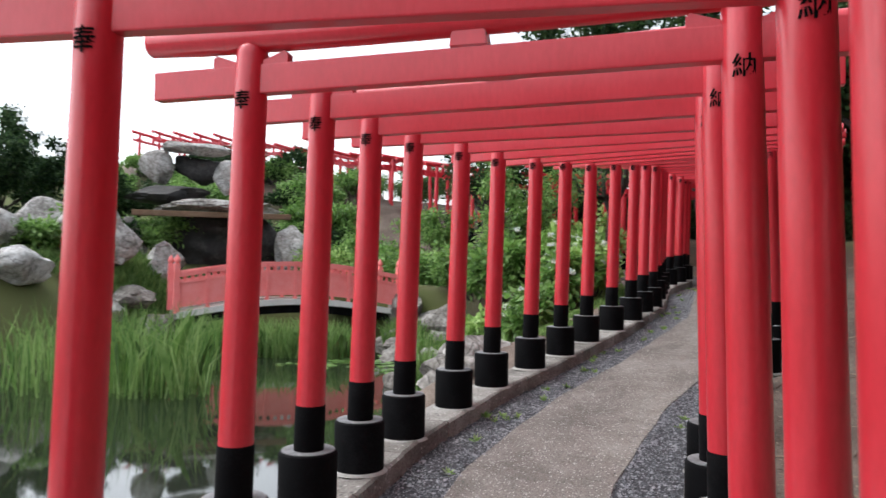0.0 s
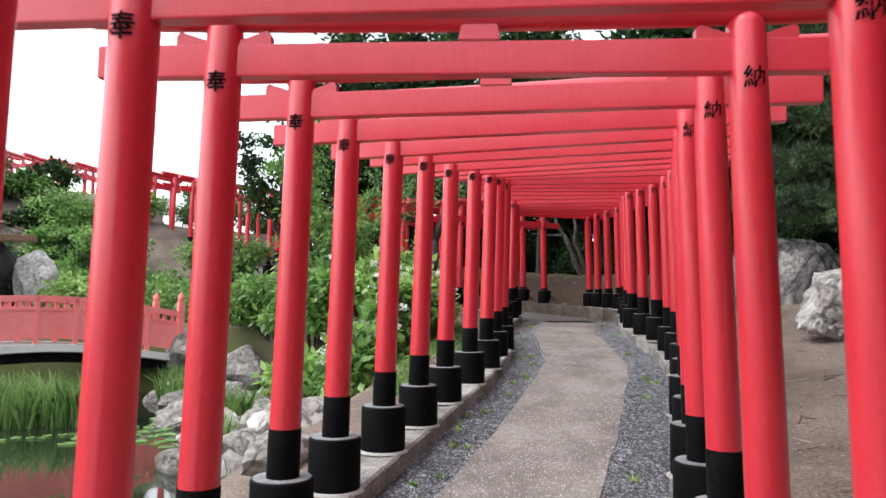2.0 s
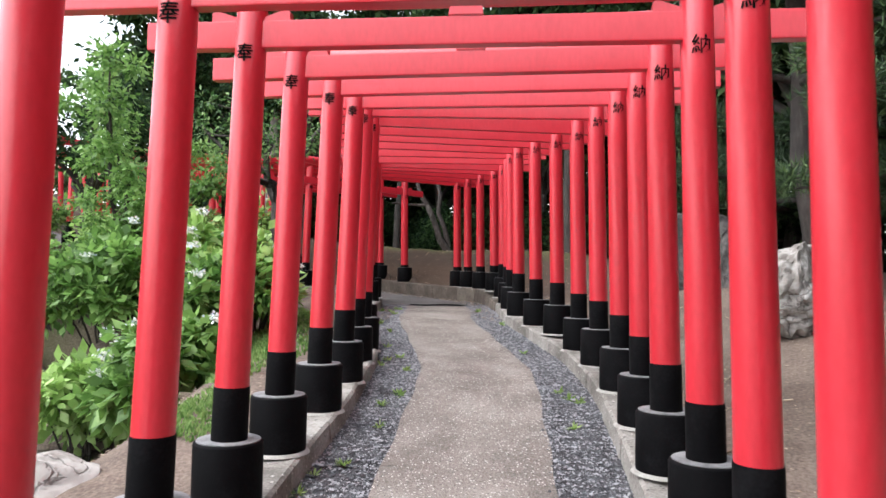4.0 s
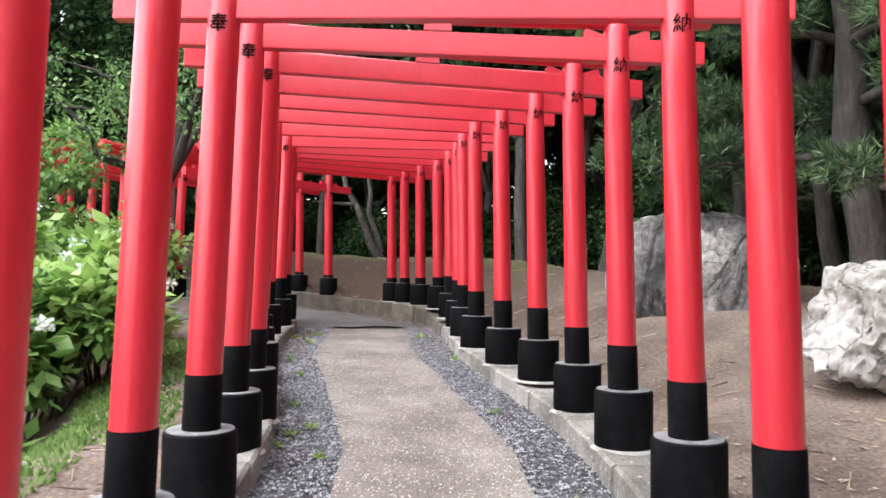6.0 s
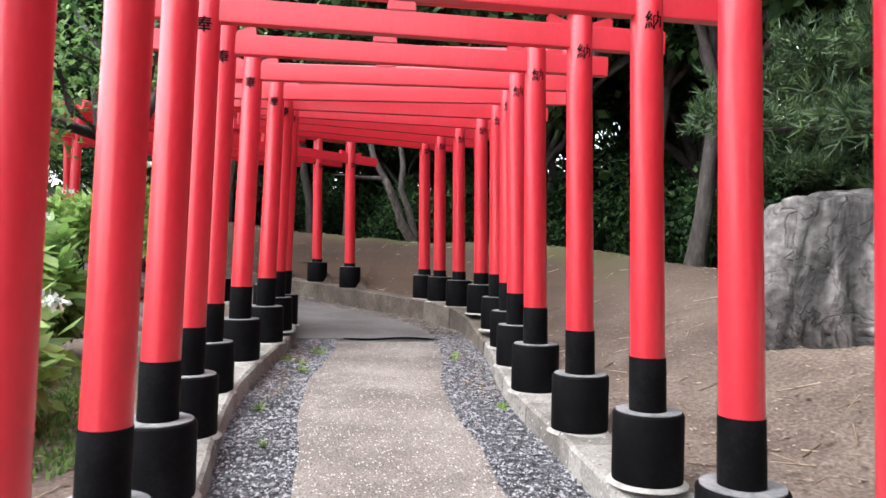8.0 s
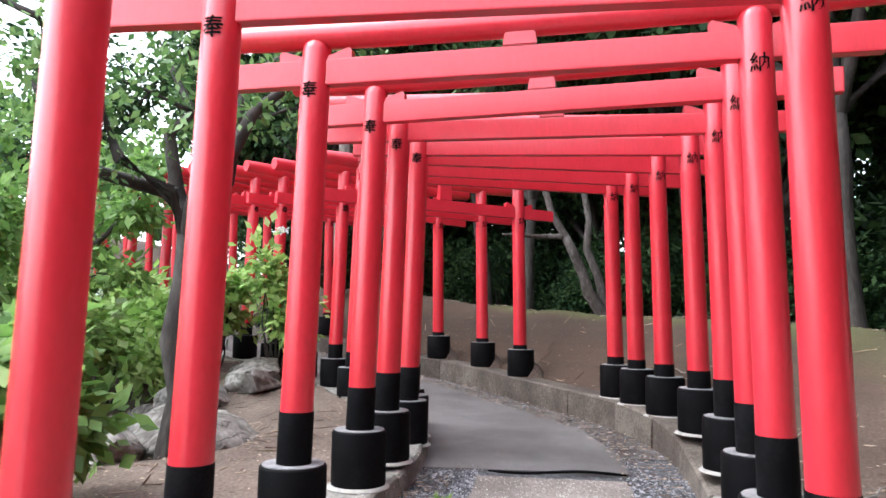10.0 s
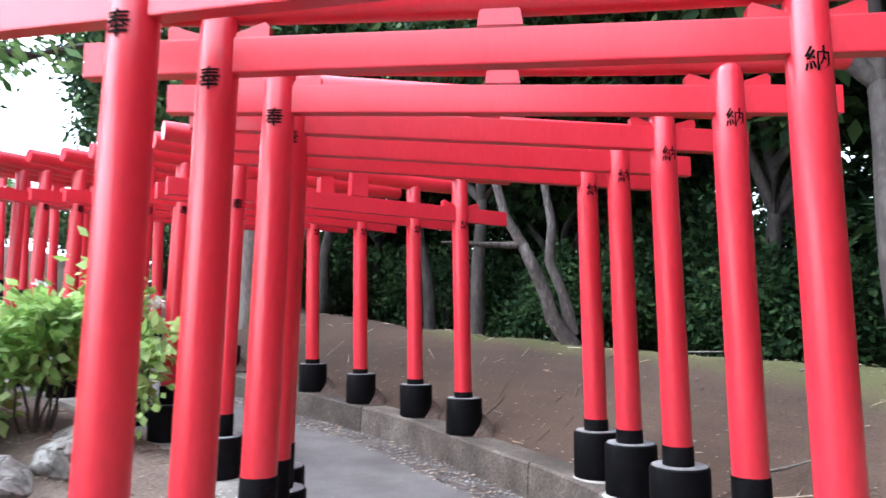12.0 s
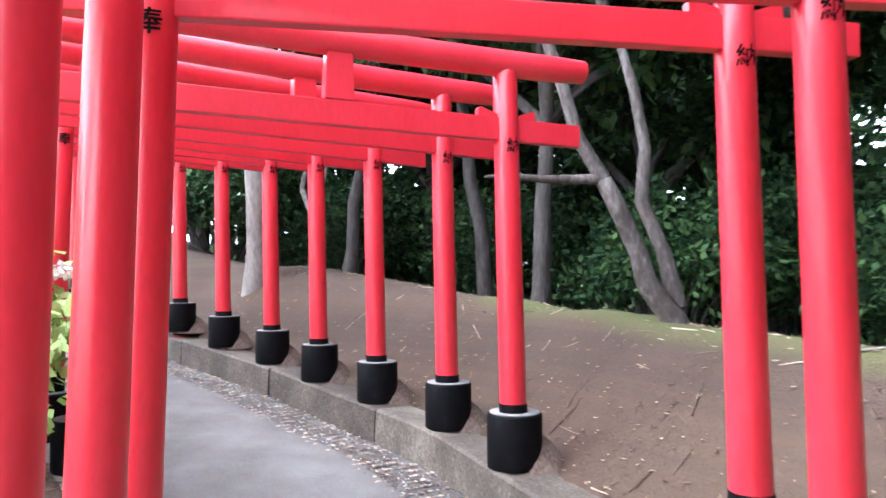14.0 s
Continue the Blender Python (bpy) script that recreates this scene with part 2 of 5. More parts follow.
soil_bsdf = nt.nodes["Principled BSDF"]
nt.links.new(soil_bsdf.inputs["Base Color"].links[0].from_socket, moss.inputs["Color1"])
nt.links.new(moss.outputs["Color"], soil_bsdf.inputs["Base Color"])
# darker brown soil along the bend's bank and far to the right
dark_soil_mask = nt.nodes.new("ShaderNodeAttribute")
dark_soil_mask.attribute_name = "dark_soil"
dark_soil_amount = nt.nodes.new("ShaderNodeMath")
dark_soil_amount.operation = "MULTIPLY"
dark_soil_amount.inputs[1].default_value = 0.95
nt.links.new(dark_soil_mask.outputs["Fac"], dark_soil_amount.inputs[0])
dark_soil_grain = nt.nodes.new("ShaderNodeTexNoise")
dark_soil_grain.inputs["Scale"].default_value, dark_soil_grain.inputs["Detail"].default_value, dark_soil_grain.inputs["Roughness"].default_value = 7, 10, 0.72
dark_soil_tone = nt.nodes.new("ShaderNodeValToRGB")
dark_soil_tone.color_ramp.elements[0].position, dark_soil_tone.color_ramp.elements[1].position = 0.35, 0.7
dark_soil_tone.color_ramp.elements[0].color, dark_soil_tone.color_ramp.elements[1].color = (0.014, 0.0075, 0.0042, 1), (0.088, 0.051, 0.031, 1)
nt.links.new(dark_soil_grain.outputs["Fac"], dark_soil_tone.inputs["Fac"])
dark_soil = nt.nodes.new("ShaderNodeMixRGB")
nt.links.new(dark_soil_amount.outputs[0], dark_soil.inputs["Fac"])
nt.links.new(moss.inputs["Color1"].links[0].from_socket, dark_soil.inputs["Color1"])
nt.links.new(dark_soil_tone.outputs["Color"], dark_soil.inputs["Color2"])
nt.links.new(dark_soil.outputs["Color"], moss.inputs["Color1"])

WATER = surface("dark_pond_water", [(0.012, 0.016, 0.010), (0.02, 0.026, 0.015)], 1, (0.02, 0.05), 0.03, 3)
# IOR far above real water's, to brighten the sky's reflection in the pond
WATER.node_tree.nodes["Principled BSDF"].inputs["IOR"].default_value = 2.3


# ---- mesh helpers ----
def mesh_of(name, bm, material, smooth=False):
    me = bpy.data.meshes.new(name)
    bm.to_mesh(me)
    bm.free()
    me.materials.append(material)
    if smooth:
        me.polygons.foreach_set("use_smooth", [True] * len(me.polygons))
    return me


def raw_mesh(name, verts, faces, material, smooth=False):
    me = bpy.data.meshes.new(name)
    me.from_pydata([tuple(v) for v in verts], [], [tuple(f) for f in faces])
    me.materials.append(material)
    if smooth:
        me.polygons.foreach_set("use_smooth", [True] * len(me.polygons))
    me.update()
    return me


def quick_mesh(name, verts, quads, material):
    """Many loose quads or triangles, all with the same number of corners."""
    verts, quads = np.asarray(verts, np.float32), np.asarray(quads, np.int32)
    me = bpy.data.meshes.new(name)
    me.vertices.add(len(verts))
    me.vertices.foreach_set("co", verts.ravel())
    k = quads.shape[1]
    me.loops.add(quads.size)
    me.loops.foreach_set("vertex_index", quads.ravel())
    me.polygons.add(len(quads))
    me.polygons.foreach_set("loop_start", np.arange(len(quads), dtype=np.int32) * k)
    me.polygons.foreach_set("loop_total", np.full(len(quads), k, np.int32))
    me.materials.append(material)
    me.update(calc_edges=True)
    me.validate()
    return me


def child(name, me, parent, at=(0, 0, 0), rz=0.0, label=""):
    ob = new(name, me)
    ob.parent = parent
    ob.matrix_basis = pose(*at, 0, 0, rz)
    return tagged(ob, label) if label else ob


def box(bm, lo, hi, bevel=0.0):
    """An axis-aligned block with bevelled edges added to bm; returns its vertices."""
    made = bmesh.ops.create_cube(bm, size=1.0, matrix=Matrix.LocRotScale([(a + b) / 2 for a, b in zip(lo, hi)], None, [b - a for a, b in zip(lo, hi)]))
    if bevel:
        edges = {e for v in made["verts"] for e in v.link_edges}
        bmesh.ops.bevel(bm, geom=list(edges), offset=bevel, segments=2, affect="EDGES", profile=0.7)
    return made["verts"]


def lathe(profile, material, name, sides=28, lean=0.0, cap=True):
    """A turned solid from (radius, height) pairs; lean: x shift per metre of height."""
    verts, faces = [], []
    for r, z in profile:
        for i in range(sides):
            a = 2 * math.pi * i / sides
            verts.append((r * math.cos(a) + lean * z, r * math.sin(a), z))
    for j in range(len(profile) - 1):
        for i in range(sides):
            k = (i + 1) % sides
            faces.append((j * sides + i, j * sides + k, (j + 1) * sides + k, (j + 1) * sides + i))
    if cap:
        faces.append(tuple(range(sides - 1, -1, -1)))
        faces.append(tuple((len(profile) - 1) * sides + i for i in range(sides)))
    me = raw_mesh(name, verts, faces, material)
    me.polygons.foreach_set("use_smooth", [len(p.vertices) == 4 for p in me.polygons])
    me.set_sharp_from_angle(angle=radians(40))
    return me


def tube(points, radii, sides=8):
    """Vertices and faces of a bent, tapered limb."""
    verts, faces = [], []
    pts = [Vector(p) for p in points]
    for i, (p, r) in enumerate(zip(pts, radii)):
        way = (pts[min(i + 1, len(pts) - 1)] - pts[max(i - 1, 0)]).normalized()
        a = way.orthogonal().normalized()
        b = way.cross(a)
        for k in range(sides):
            t = 2 * math.pi * k / sides
            wob = 1 + 0.13 * noise.noise(p * 3 + Vector((k * 0.9, 0, 0)))
            verts.append(p + (a * math.cos(t) + b * math.sin(t)) * r * wob)
    for i in range(len(pts) - 1):
        for k in range(sides):
            q = (k + 1) % sides
            faces.append((i * sides + k, i * sides + q, (i + 1) * sides + q, (i + 1) * sides + k))
    faces.append(tuple((len(pts) - 1) * sides + k for k in range(sides)))
    return verts, faces


def limbs(name, strokes, material):
    verts, faces = [], []
    for points, radii in strokes:
        v, f = tube(points, radii)
        base = len(verts)
        verts += v
        faces += [tuple(base + i for i in q) for q in f]
    return raw_mesh(name, verts, faces, material, True)


def leaves(name, blobs, count, size, material, seed, narrow=0.55, shell=0.5, droop=0.3):
    """Loose folded leaves spread over uneven clumps (centre, radii)."""
    r = np.random.default_rng(seed)
    weights = np.array([b[1][0] * b[1][1] * b[1][2] for b in blobs]) ** 0.67
    pick = r.choice(len(blobs), count, p=weights / weights.sum())
    centre = np.array([b[0] for b in blobs])[pick]
    radii = np.array([b[1] for b in blobs])[pick]
    d = r.normal(size=(count, 3))
    d /= np.linalg.norm(d, axis=1)[:, None]
    dist = r.uniform(0, 1, count) ** (1 - shell * 0.6)
    bump = 0.8 + 0.35 * np.sin(d[:, 0] * 5 + pick) * np.cos(d[:, 1] * 6 + pick * 2) + 0.15 * r.normal(size=count)
    p = centre + d * radii * (dist * bump)[:, None]
    out_dir = d + r.normal(scale=0.6, size=(count, 3))
    out_dir[:, 2] -= droop
    out_dir /= np.linalg.norm(out_dir, axis=1)[:, None]
    side = np.cross(out_dir, r.normal(scale=0.5, size=(count, 3)) + (0, 0, 1))
    side /= np.linalg.norm(side, axis=1)[:, None] + 1e-6
    up = np.cross(side, out_dir)
    s = size * r.uniform(0.6, 1.35, count)[:, None]
    tip = p + out_dir * s
    mid = p + out_dir * s * 0.45 + up * s * 0.1
    a = mid + side * s * narrow / 2 - up * s * 0.12
    b = mid - side * s * narrow / 2 - up * s * 0.12
    verts = np.stack([p, a, tip, b], 1).reshape(-1, 3)
    return quick_mesh(name, verts, np.arange(count * 4).reshape(-1, 4), material)


def needles(name, blobs, tufts, size, material, seed, per=9):
    """Tufts of thin needles over clumps."""
    r = np.random.default_rng(seed)
    weights = np.array([b[1][0] * b[1][1] * b[1][2] for b in blobs]) ** 0.67
    pick = r.choice(len(blobs), tufts, p=weights / weights.sum())
    centre, radii = np.array([b[0] for b in blobs])[pick], np.array([b[1] for b in blobs])[pick]
    d = r.normal(size=(tufts, 3))
    d /= np.linalg.norm(d, axis=1)[:, None]
    p = centre + d * radii * (r.uniform(0.15, 1, tufts) ** 0.5 * (0.85 + 0.25 * r.normal(size=tufts)))[:, None]
    axis = d * 0.7 + (0, 0, 0.5)
    p, axis = np.repeat(p, per, 0), np.repeat(axis, per, 0)
    way = axis + r.normal(scale=0.55, size=(tufts * per, 3))
    way /= np.linalg.norm(way, axis=1)[:, None]
    side = np.cross(way, r.normal(size=(tufts * per, 3)))
    side /= np.linalg.norm(side, axis=1)[:, None] + 1e-6
    s = size * r.uniform(0.7, 1.3, tufts * per)[:, None]
    verts = np.stack([p - side * s * 0.06, p + side * s * 0.06, p + way * s], 1).reshape(-1, 3)
    return quick_mesh(name, verts, np.arange(tufts * per * 3).reshape(-1, 3), material)


# ---- the line of the path ----
GATES = [
    (-0.383, -5.256, 1.995, 5.7, 0.000, 0.000, 0.230),
    (-0.465, -4.433, 2.047, -1.8, -0.029, 0.000, 0.230),
    (-0.492, -3.755, 2.090, -4.1, -0.022, 0.014, 0.230),
    (-0.493, -3.118, 2.126, -5.5, -0.013, 0.010, 0.230),
    (-0.456, -2.399, 2.190, -3.7, 0.006, 0.030, 0.230),
    (-0.346, -1.654, 2.255, -8.9, 0.003, 0.020, 0.230),
    (-0.231, -0.999, 2.308, -13.9, -0.005, 0.012, 0.230),
    (-0.044, -0.335, 2.378, -18.9, -0.010, -0.009, 0.230),
    (0.169, 0.300, 2.453, -18.7, -0.005, -0.014, 0.230),
    (0.355, 0.966, 2.528, -21.0, -0.013, -0.021, 0.230),
    (0.590, 1.662, 2.627, -21.2, 0.002, -0.004, 0.230),
    (0.801, 2.380, 2.720, -19.8, 0.011, -0.002, 0.230),
    (0.976, 3.089, 2.805, -13.4, 0.027, 0.007, 0.230),
    (1.123, 3.764, 2.850, -5.9, 0.024, 0.006, 0.230),
    (1.184, 4.458, 2.908, -4.9, -0.015, -0.034, 0.230),
    (1.219, 5.216, 2.988, -4.8, 0.009, 0.009, 0.230),
    (1.259, 5.995, 3.052, -6.3, 0.009, 0.004, 0.230),
    (1.388, 6.758, 3.107, -11.2, -0.002, 0.002, 0.230),
    (1.550, 7.455, 3.140, -14.8, -0.010, -0.020, 0.230),
    (1.672, 8.046, 3.157, -7.6, -0.040, -0.057, 0.210),
    (1.760, 8.764, 3.211, -2.4, 0.019, 0.002, 0.120),
    (1.742, 9.342, 3.235, 7.4, 0.049, 0.027, 0.100),
    (1.675, 9.844, 3.237, 11.6, 0.047, 0.029, 0.080),
    (1.600, 10.236, 3.238, 14.7, 0.000, 0.027, 0.075),
]
TURN = [
    (0.940, 11.381, 3.190, 30.4, -0.064),
    (0.603, 12.009, 3.244, 37.2, -0.060),
    (0.111, 12.545, 3.297, 43.2, -0.061),
    (-0.408, 13.053, 3.362, 47.0, -0.065),
    (-0.930, 13.556, 3.435, 49.9, -0.062),
    (-1.520, 14.011, 3.512, 53.0, -0.080),
    (-2.123, 14.455, 3.591, 55.7, -0.109),
]
ENTRY = [(0.06, -7.32, 1.98, 22.0), (-0.21, -6.66, 1.98, 14.0), (-0.37, -5.96, 1.99, 8.0)]
HILL = [(-2.75, 15.1, 3.72, 57.0), (-3.5, 15.6, 3.85, 57.0), (-4.25, 16.1, 4.0, 56.0), (-5.0, 16.65, 4.17, 55.0), (-5.8, 17.25, 4.35, 54.0),
        (-6.6, 17.9, 4.55, 52.0), (-7.4, 18.6, 4.75, 52.0), (-8.2, 19.3, 4.97, 54.0), (-9.1, 20.0, 5.2, 58.0), (-10.1, 20.7, 5.42, 63.0),
        (-11.2, 21.3, 5.65, 68.0), (-12.3, 21.8, 5.9, 73.0), (-13.4, 22.1, 6.1, 77.0), (-14.5, 22.3, 6.35, 80.0), (-15.6, 22.45, 6.6, 83.0),
        (-16.7, 22.55, 6.85, 85.0), (-17.8, 22.6, 7.1, 87.0), (-18.9, 22.65, 7.35, 88.0), (-20.0, 22.65, 7.5, 90.0), (-21.1, 22.65, 7.65, 90.0),
        (-22.2, 22.6, 7.8, 90.0), (-23.3, 22.6, 7.9, 90.0)]
POST_TO_INSCRIPTION, INSCRIPTION_TO_BAND, FOOT = 1.97, 1.45, 0.29
HILL = [(hx, hy, hz - 0.06 * max(0, k - 8), hyaw) for k, (hx, hy, hz, hyaw) in enumerate(HILL)]
LINE = [g[:4] for g in ENTRY] + [g[:4] for g in GATES] + [(g[0], g[1], g[2] + 0.12, g[3]) for g in TURN] + HILL
back = [(LINE[0][0] + 0.42 * k, LINE[0][1] - 0.62 * k, LINE[0][2], LINE[0][3] + 4 * k) for k in range(12, 0, -1)]
LINE = back + LINE


def dense_line():
    pts = np.array([(x, y, z - POST_TO_INSCRIPTION - 0.12, yaw) for x, y, z, yaw in LINE])
    s = np.concatenate([[0], np.cumsum(np.hypot(*np.diff(pts[:, :2], axis=0).T))])
    k = np.arange(0, s[-1], 0.08)
    res = np.stack([np.interp(k, s, pts[:, i]) for i in range(4)], 1)
    kernel = np.ones(9) / 9
    for i in range(4):
        pad = np.pad(res[:, i], 4, mode="edge")
        res[:, i] = np.convolve(pad, kernel, "valid")
    return res, k


CENTRE, ALONG = dense_line()
yaws = np.radians(CENTRE[:, 3])
RIGHTWARD = np.stack([np.cos(yaws), np.sin(yaws)], 1)


def to_line(x, y):
    """Nearest place on the line: its index, and how far to the right of it (x, y) lies."""
    x, y = np.atleast_1d(x).astype(float), np.atleast_1d(y).astype(float)
    idx = np.empty(len(x), int)
    for i in range(0, len(x), 4000):
        dx = x[i:i + 4000, None] - CENTRE[None, :, 0]
        dy = y[i:i + 4000, None] - CENTRE[None, :, 1]
        idx[i:i + 4000] = np.argmin(dx * dx + dy * dy, 1)
    dx, dy = x - CENTRE[idx, 0], y - CENTRE[idx, 1]
    side = np.sign(dx * RIGHTWARD[idx, 0] + dy * RIGHTWARD[idx, 1])
    return idx, side * np.hypot(dx, dy)


def at_line(y):
    """Index on the line of the first place past y."""
    return int(np.argmax(CENTRE[:, 1] >= y))


I_SLAB, I_GAP, I_TURN, I_HILL = at_line(8.4), at_line(9.0), at_line(11.4), at_line(14.7)
WATER_Z = -0.22


def smooth(a, b, v):
    t = np.clip((v - a) / (b - a), 0, 1)
    return t * t * (3 - 2 * t)


def kerb_rise(idx, right):
    """Height of the kerb's top over the path."""
    if right:
        return 0.12 + 0.12 * smooth(at_line(7.8), at_line(9.6), idx)
    return 0.12 - 0.03 * smooth(I_TURN - 6, I_TURN + 4, idx)


def rough(x, y, f, seed=0.0):
    return (np.sin(x * f * 1.3 + seed + 1.7 * np.sin(y * f * 0.7)) * np.cos(y * f * 1.1 - seed + 1.3 * np.sin(x * f * 0.9)))


def ground_height(x, y):
    """Height of the ground, and how mossy it is."""
    x, y = np.asarray(x, float), np.asarray(y, float)
    idx, lat = to_line(x, y)
    pz = CENTRE[idx, 2]
    s = idx.astype(float)
    late = smooth(at_line(6.0), at_line(10.5), s)
    kr = kerb_rise(s, True)
    kl = kerb_rise(s, False)
    # bank beside the path, towards the wood
    rise = kr - 0.01 + (0.55 + 0.15 * late) * smooth(1.05, 4.4 - 2.1 * late, lat) + 0.30 * (1 - late) * smooth(4, 9, lat) - 1.0 * late * smooth(2.45, 6.5, lat)
    right = pz + rise + 0.035 * rough(x, y, 1.6) + 0.012 * rough(x, y, 6, 2)
    right = right + 0.16 * np.exp(-((x - 4.4) ** 2 + (y - 5.6) ** 2) / 1.6)
    # side of the pond and the garden
    left = pz + kl - 0.03 + 0.03 * rough(x, y, 1.4, 1)
    a = -lat
    shore = smooth(1.15, 1.9, a) * (1 - smooth(-1.9, 1.0, y)) + smooth(1.7, 3.8, a) * smooth(-1.9, 1.0, y) * (1 - smooth(4.0, 7.0, y))
    basin = WATER_Z - 0.55
    left = left * (1 - shore) + basin * shore
    hill = 6.0 * smooth(10.5, 25.5, y + 0.30 * np.maximum(-x - 4, 0)) * smooth(2.0, 9.0, -x + 0.0 * y)
    low = 0.25 + 0.08 * rough(x, y, 0.9)
    left = np.minimum(left, np.where(y < 9.4, basin + 3.0 * (1 - smooth(3.0, 4.8, a) * (1 - smooth(7.8, 9.3, y))), 99.0))
    garden = np.where(a > 2.0, low + (left - low) * (1 - smooth(1.8, 4.0, a)), left)
    g2 = smooth(8.2, 9.6, y)
    left = left * (1 - g2) + garden * g2
    left = np.where(y > 5.5, np.maximum(left, np.minimum(pz + kl - 0.03, hill - 0.4)), left)
    far_bank = smooth(-8.6, -11.5, x)
    left = np.maximum(left, basin + (1.5 - basin) * far_bank + 0.1 * rough(x, y, 0.8))
    back_bank = smooth(8.4, 9.8, y)
    left = np.maximum(left, np.where(a > 1.5, basin + (0.35 - basin) * back_bank + hill * 0.9, left))
    z = np.where(lat > 0, right, left)
    z = np.where(np.abs(lat) < 1.02, pz - 0.06, z)
    edge = smooth(1.02, 1.10, np.abs(lat))
    z = np.where((np.abs(lat) >= 1.02) & (np.abs(lat) < 1.10), (pz - 0.06) * (1 - edge) + z * edge, z)
    m = 0.95 * late * (1 - smooth(at_line(12.4), at_line(13.4), s)) * smooth(1.55, 2.4, lat) * (lat > 0) + 0.4 * (lat < 0) * smooth(1.1, 1.6, a) * smooth(-2, 3, y) + 0.55 * (lat < 0) * smooth(4, 7, a)
    reach = np.hypot(x, y - 5)
    z = z * (1 - smooth(45, 90, reach)) + 2.0 * smooth(45, 90, reach)
    return z, m


def spot(x, y):
    return float(ground_height(np.array([x]), np.array([y]))[0][0])


def grid_lines(lo, hi, step, far):
    core = list(np.arange(lo, hi + step / 2, step))
    v, d, outer = hi, step, []
    while v < far:
        d *= 1.28
        v += d
        outer.append(v)
    v, d, inner = lo, step, []
    while v > -far:
        d *= 1.28
        v -= d
        inner.append(v)
    return np.array(inner[::-1] + core + outer)


gx, gy = grid_lines(-7.0, 6.5, 0.11, 900), grid_lines(-8.0, 17.0, 0.12, 900)
GX, GY = np.meshgrid(gx, gy)
GZ, GM = ground_height(GX.ravel(), GY.ravel())
nxg, nyg = len(gx), len(gy)
cells = (np.arange(nyg - 1)[:, None] * nxg + np.arange(nxg - 1)[None, :]).ravel()
ground_mesh = quick_mesh("ground", np.stack([GX.ravel(), GY.ravel(), GZ], 1), np.stack([cells, cells + 1, cells + nxg + 1, cells + nxg], 1), SOIL)
ground_mesh.polygons.foreach_set("use_smooth", [True] * len(ground_mesh.polygons))
attribute = ground_mesh.attributes.new("moss", "FLOAT", "POINT")
attribute.data.foreach_set("value", GM.astype(np.float32))
line_i, line_off = to_line(GX.ravel(), GY.ravel())
GH = smooth(at_line(6.4), at_line(9.6), line_i.astype(float)) * (line_off > 0) + smooth(5.0, 7.5, line_off) * (line_off > 0)
dark_soil_attribute = ground_mesh.attributes.new("dark_soil", "FLOAT", "POINT")
dark_soil_attribute.data.foreach_set("value", np.clip(GH, 0, 1).astype(np.float32))
tagged(new("ground", ground_mesh), "bare brown soil with moss and leaf litter", "ground", kind="structure")

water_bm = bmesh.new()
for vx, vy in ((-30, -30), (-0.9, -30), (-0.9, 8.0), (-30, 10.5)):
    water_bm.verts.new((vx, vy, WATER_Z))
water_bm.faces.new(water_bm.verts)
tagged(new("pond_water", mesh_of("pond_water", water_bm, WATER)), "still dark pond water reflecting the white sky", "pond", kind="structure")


def ribbon(name, i0, i1, lo, hi, dz, thick, material, label, category, wobble=0.0, gap=0.0):
    """A strip of paving along the line, lo and hi metres to its right."""
    verts, faces = [], []
    for i in range(i0, i1):
        k = len(verts)
        for off, z in ((lo, 0), (hi, 0), (hi, -thick), (lo, -thick)):
            w = wobble * (math.sin(i * 0.21) * 0.6 + math.sin(i * 0.53 + 1) * 0.4)
            p = CENTRE[i, :2] + RIGHTWARD[i] * (off + w) + np.array([-RIGHTWARD[i][1], RIGHTWARD[i][0]]) * (gap if i == i0 else 0)
            crown = 0.012 * (1 - abs(off) / 1.0)
            verts.append((p[0], p[1], CENTRE[i, 2] + dz + z + crown))
        if i > i0:
            for a, b in ((0, 1), (1, 2), (2, 3), (3, 0)):
                faces.append((k - 4 + a, k - 4 + b, k + b, k + a))
    faces += [(0, 3, 2, 1), tuple(len(verts) - 4 + j for j in (0, 1, 2, 3))]
    return tagged(new(name, raw_mesh(name, verts, faces, material)), label, category, kind="structure")


ribbon("silted_gutter", I_SLAB + 6, len(CENTRE) - 2, 0.45, 0.86, -0.006, 0.06, SILT, "dull grey-brown silted gravel gutter at the bend", "gravel")
ribbon("gravel_bed", 0, len(CENTRE) - 2, -0.86, 0.86, -0.012, 0.10, BED, "bed of blue-grey gravel beside the path", "gravel")
path_root = tagged(new("path"), "worn pebbled concrete footpath in long cast slabs, dusty brown-grey", "path", kind="structure")
slab_starts = list(range(I_SLAB - 31, 0, -31))[::-1]
for i_s in slab_starts:
    slab = ribbon("slab", i_s, min(i_s + 32, I_SLAB), -0.47, 0.46, 0.0, 0.08, PATHWAY, "", "", 0.02, 0.012)
    for key in list(slab.keys()):
        del slab[key]
    slab.parent = path_root
joint = np.array([(*(CENTRE[I_SLAB, :2] + RIGHTWARD[I_SLAB] * u + np.array([-RIGHTWARD[I_SLAB][1], RIGHTWARD[I_SLAB][0]]) * (0.02 + 0.035 * math.sin(u * 5.0))), CENTRE[I_SLAB, 2] + 0.018 + 0.006 * math.sin(u * 9)) for u in np.linspace(-0.40, 0.47, 12)])
ribbon("path_asphalt", I_SLAB + 1, len(CENTRE) - 2, -0.84, 0.50, 0.004, 0.08, ASPHALT, "smooth grey asphalt footpath round the bend", "path", 0.02)


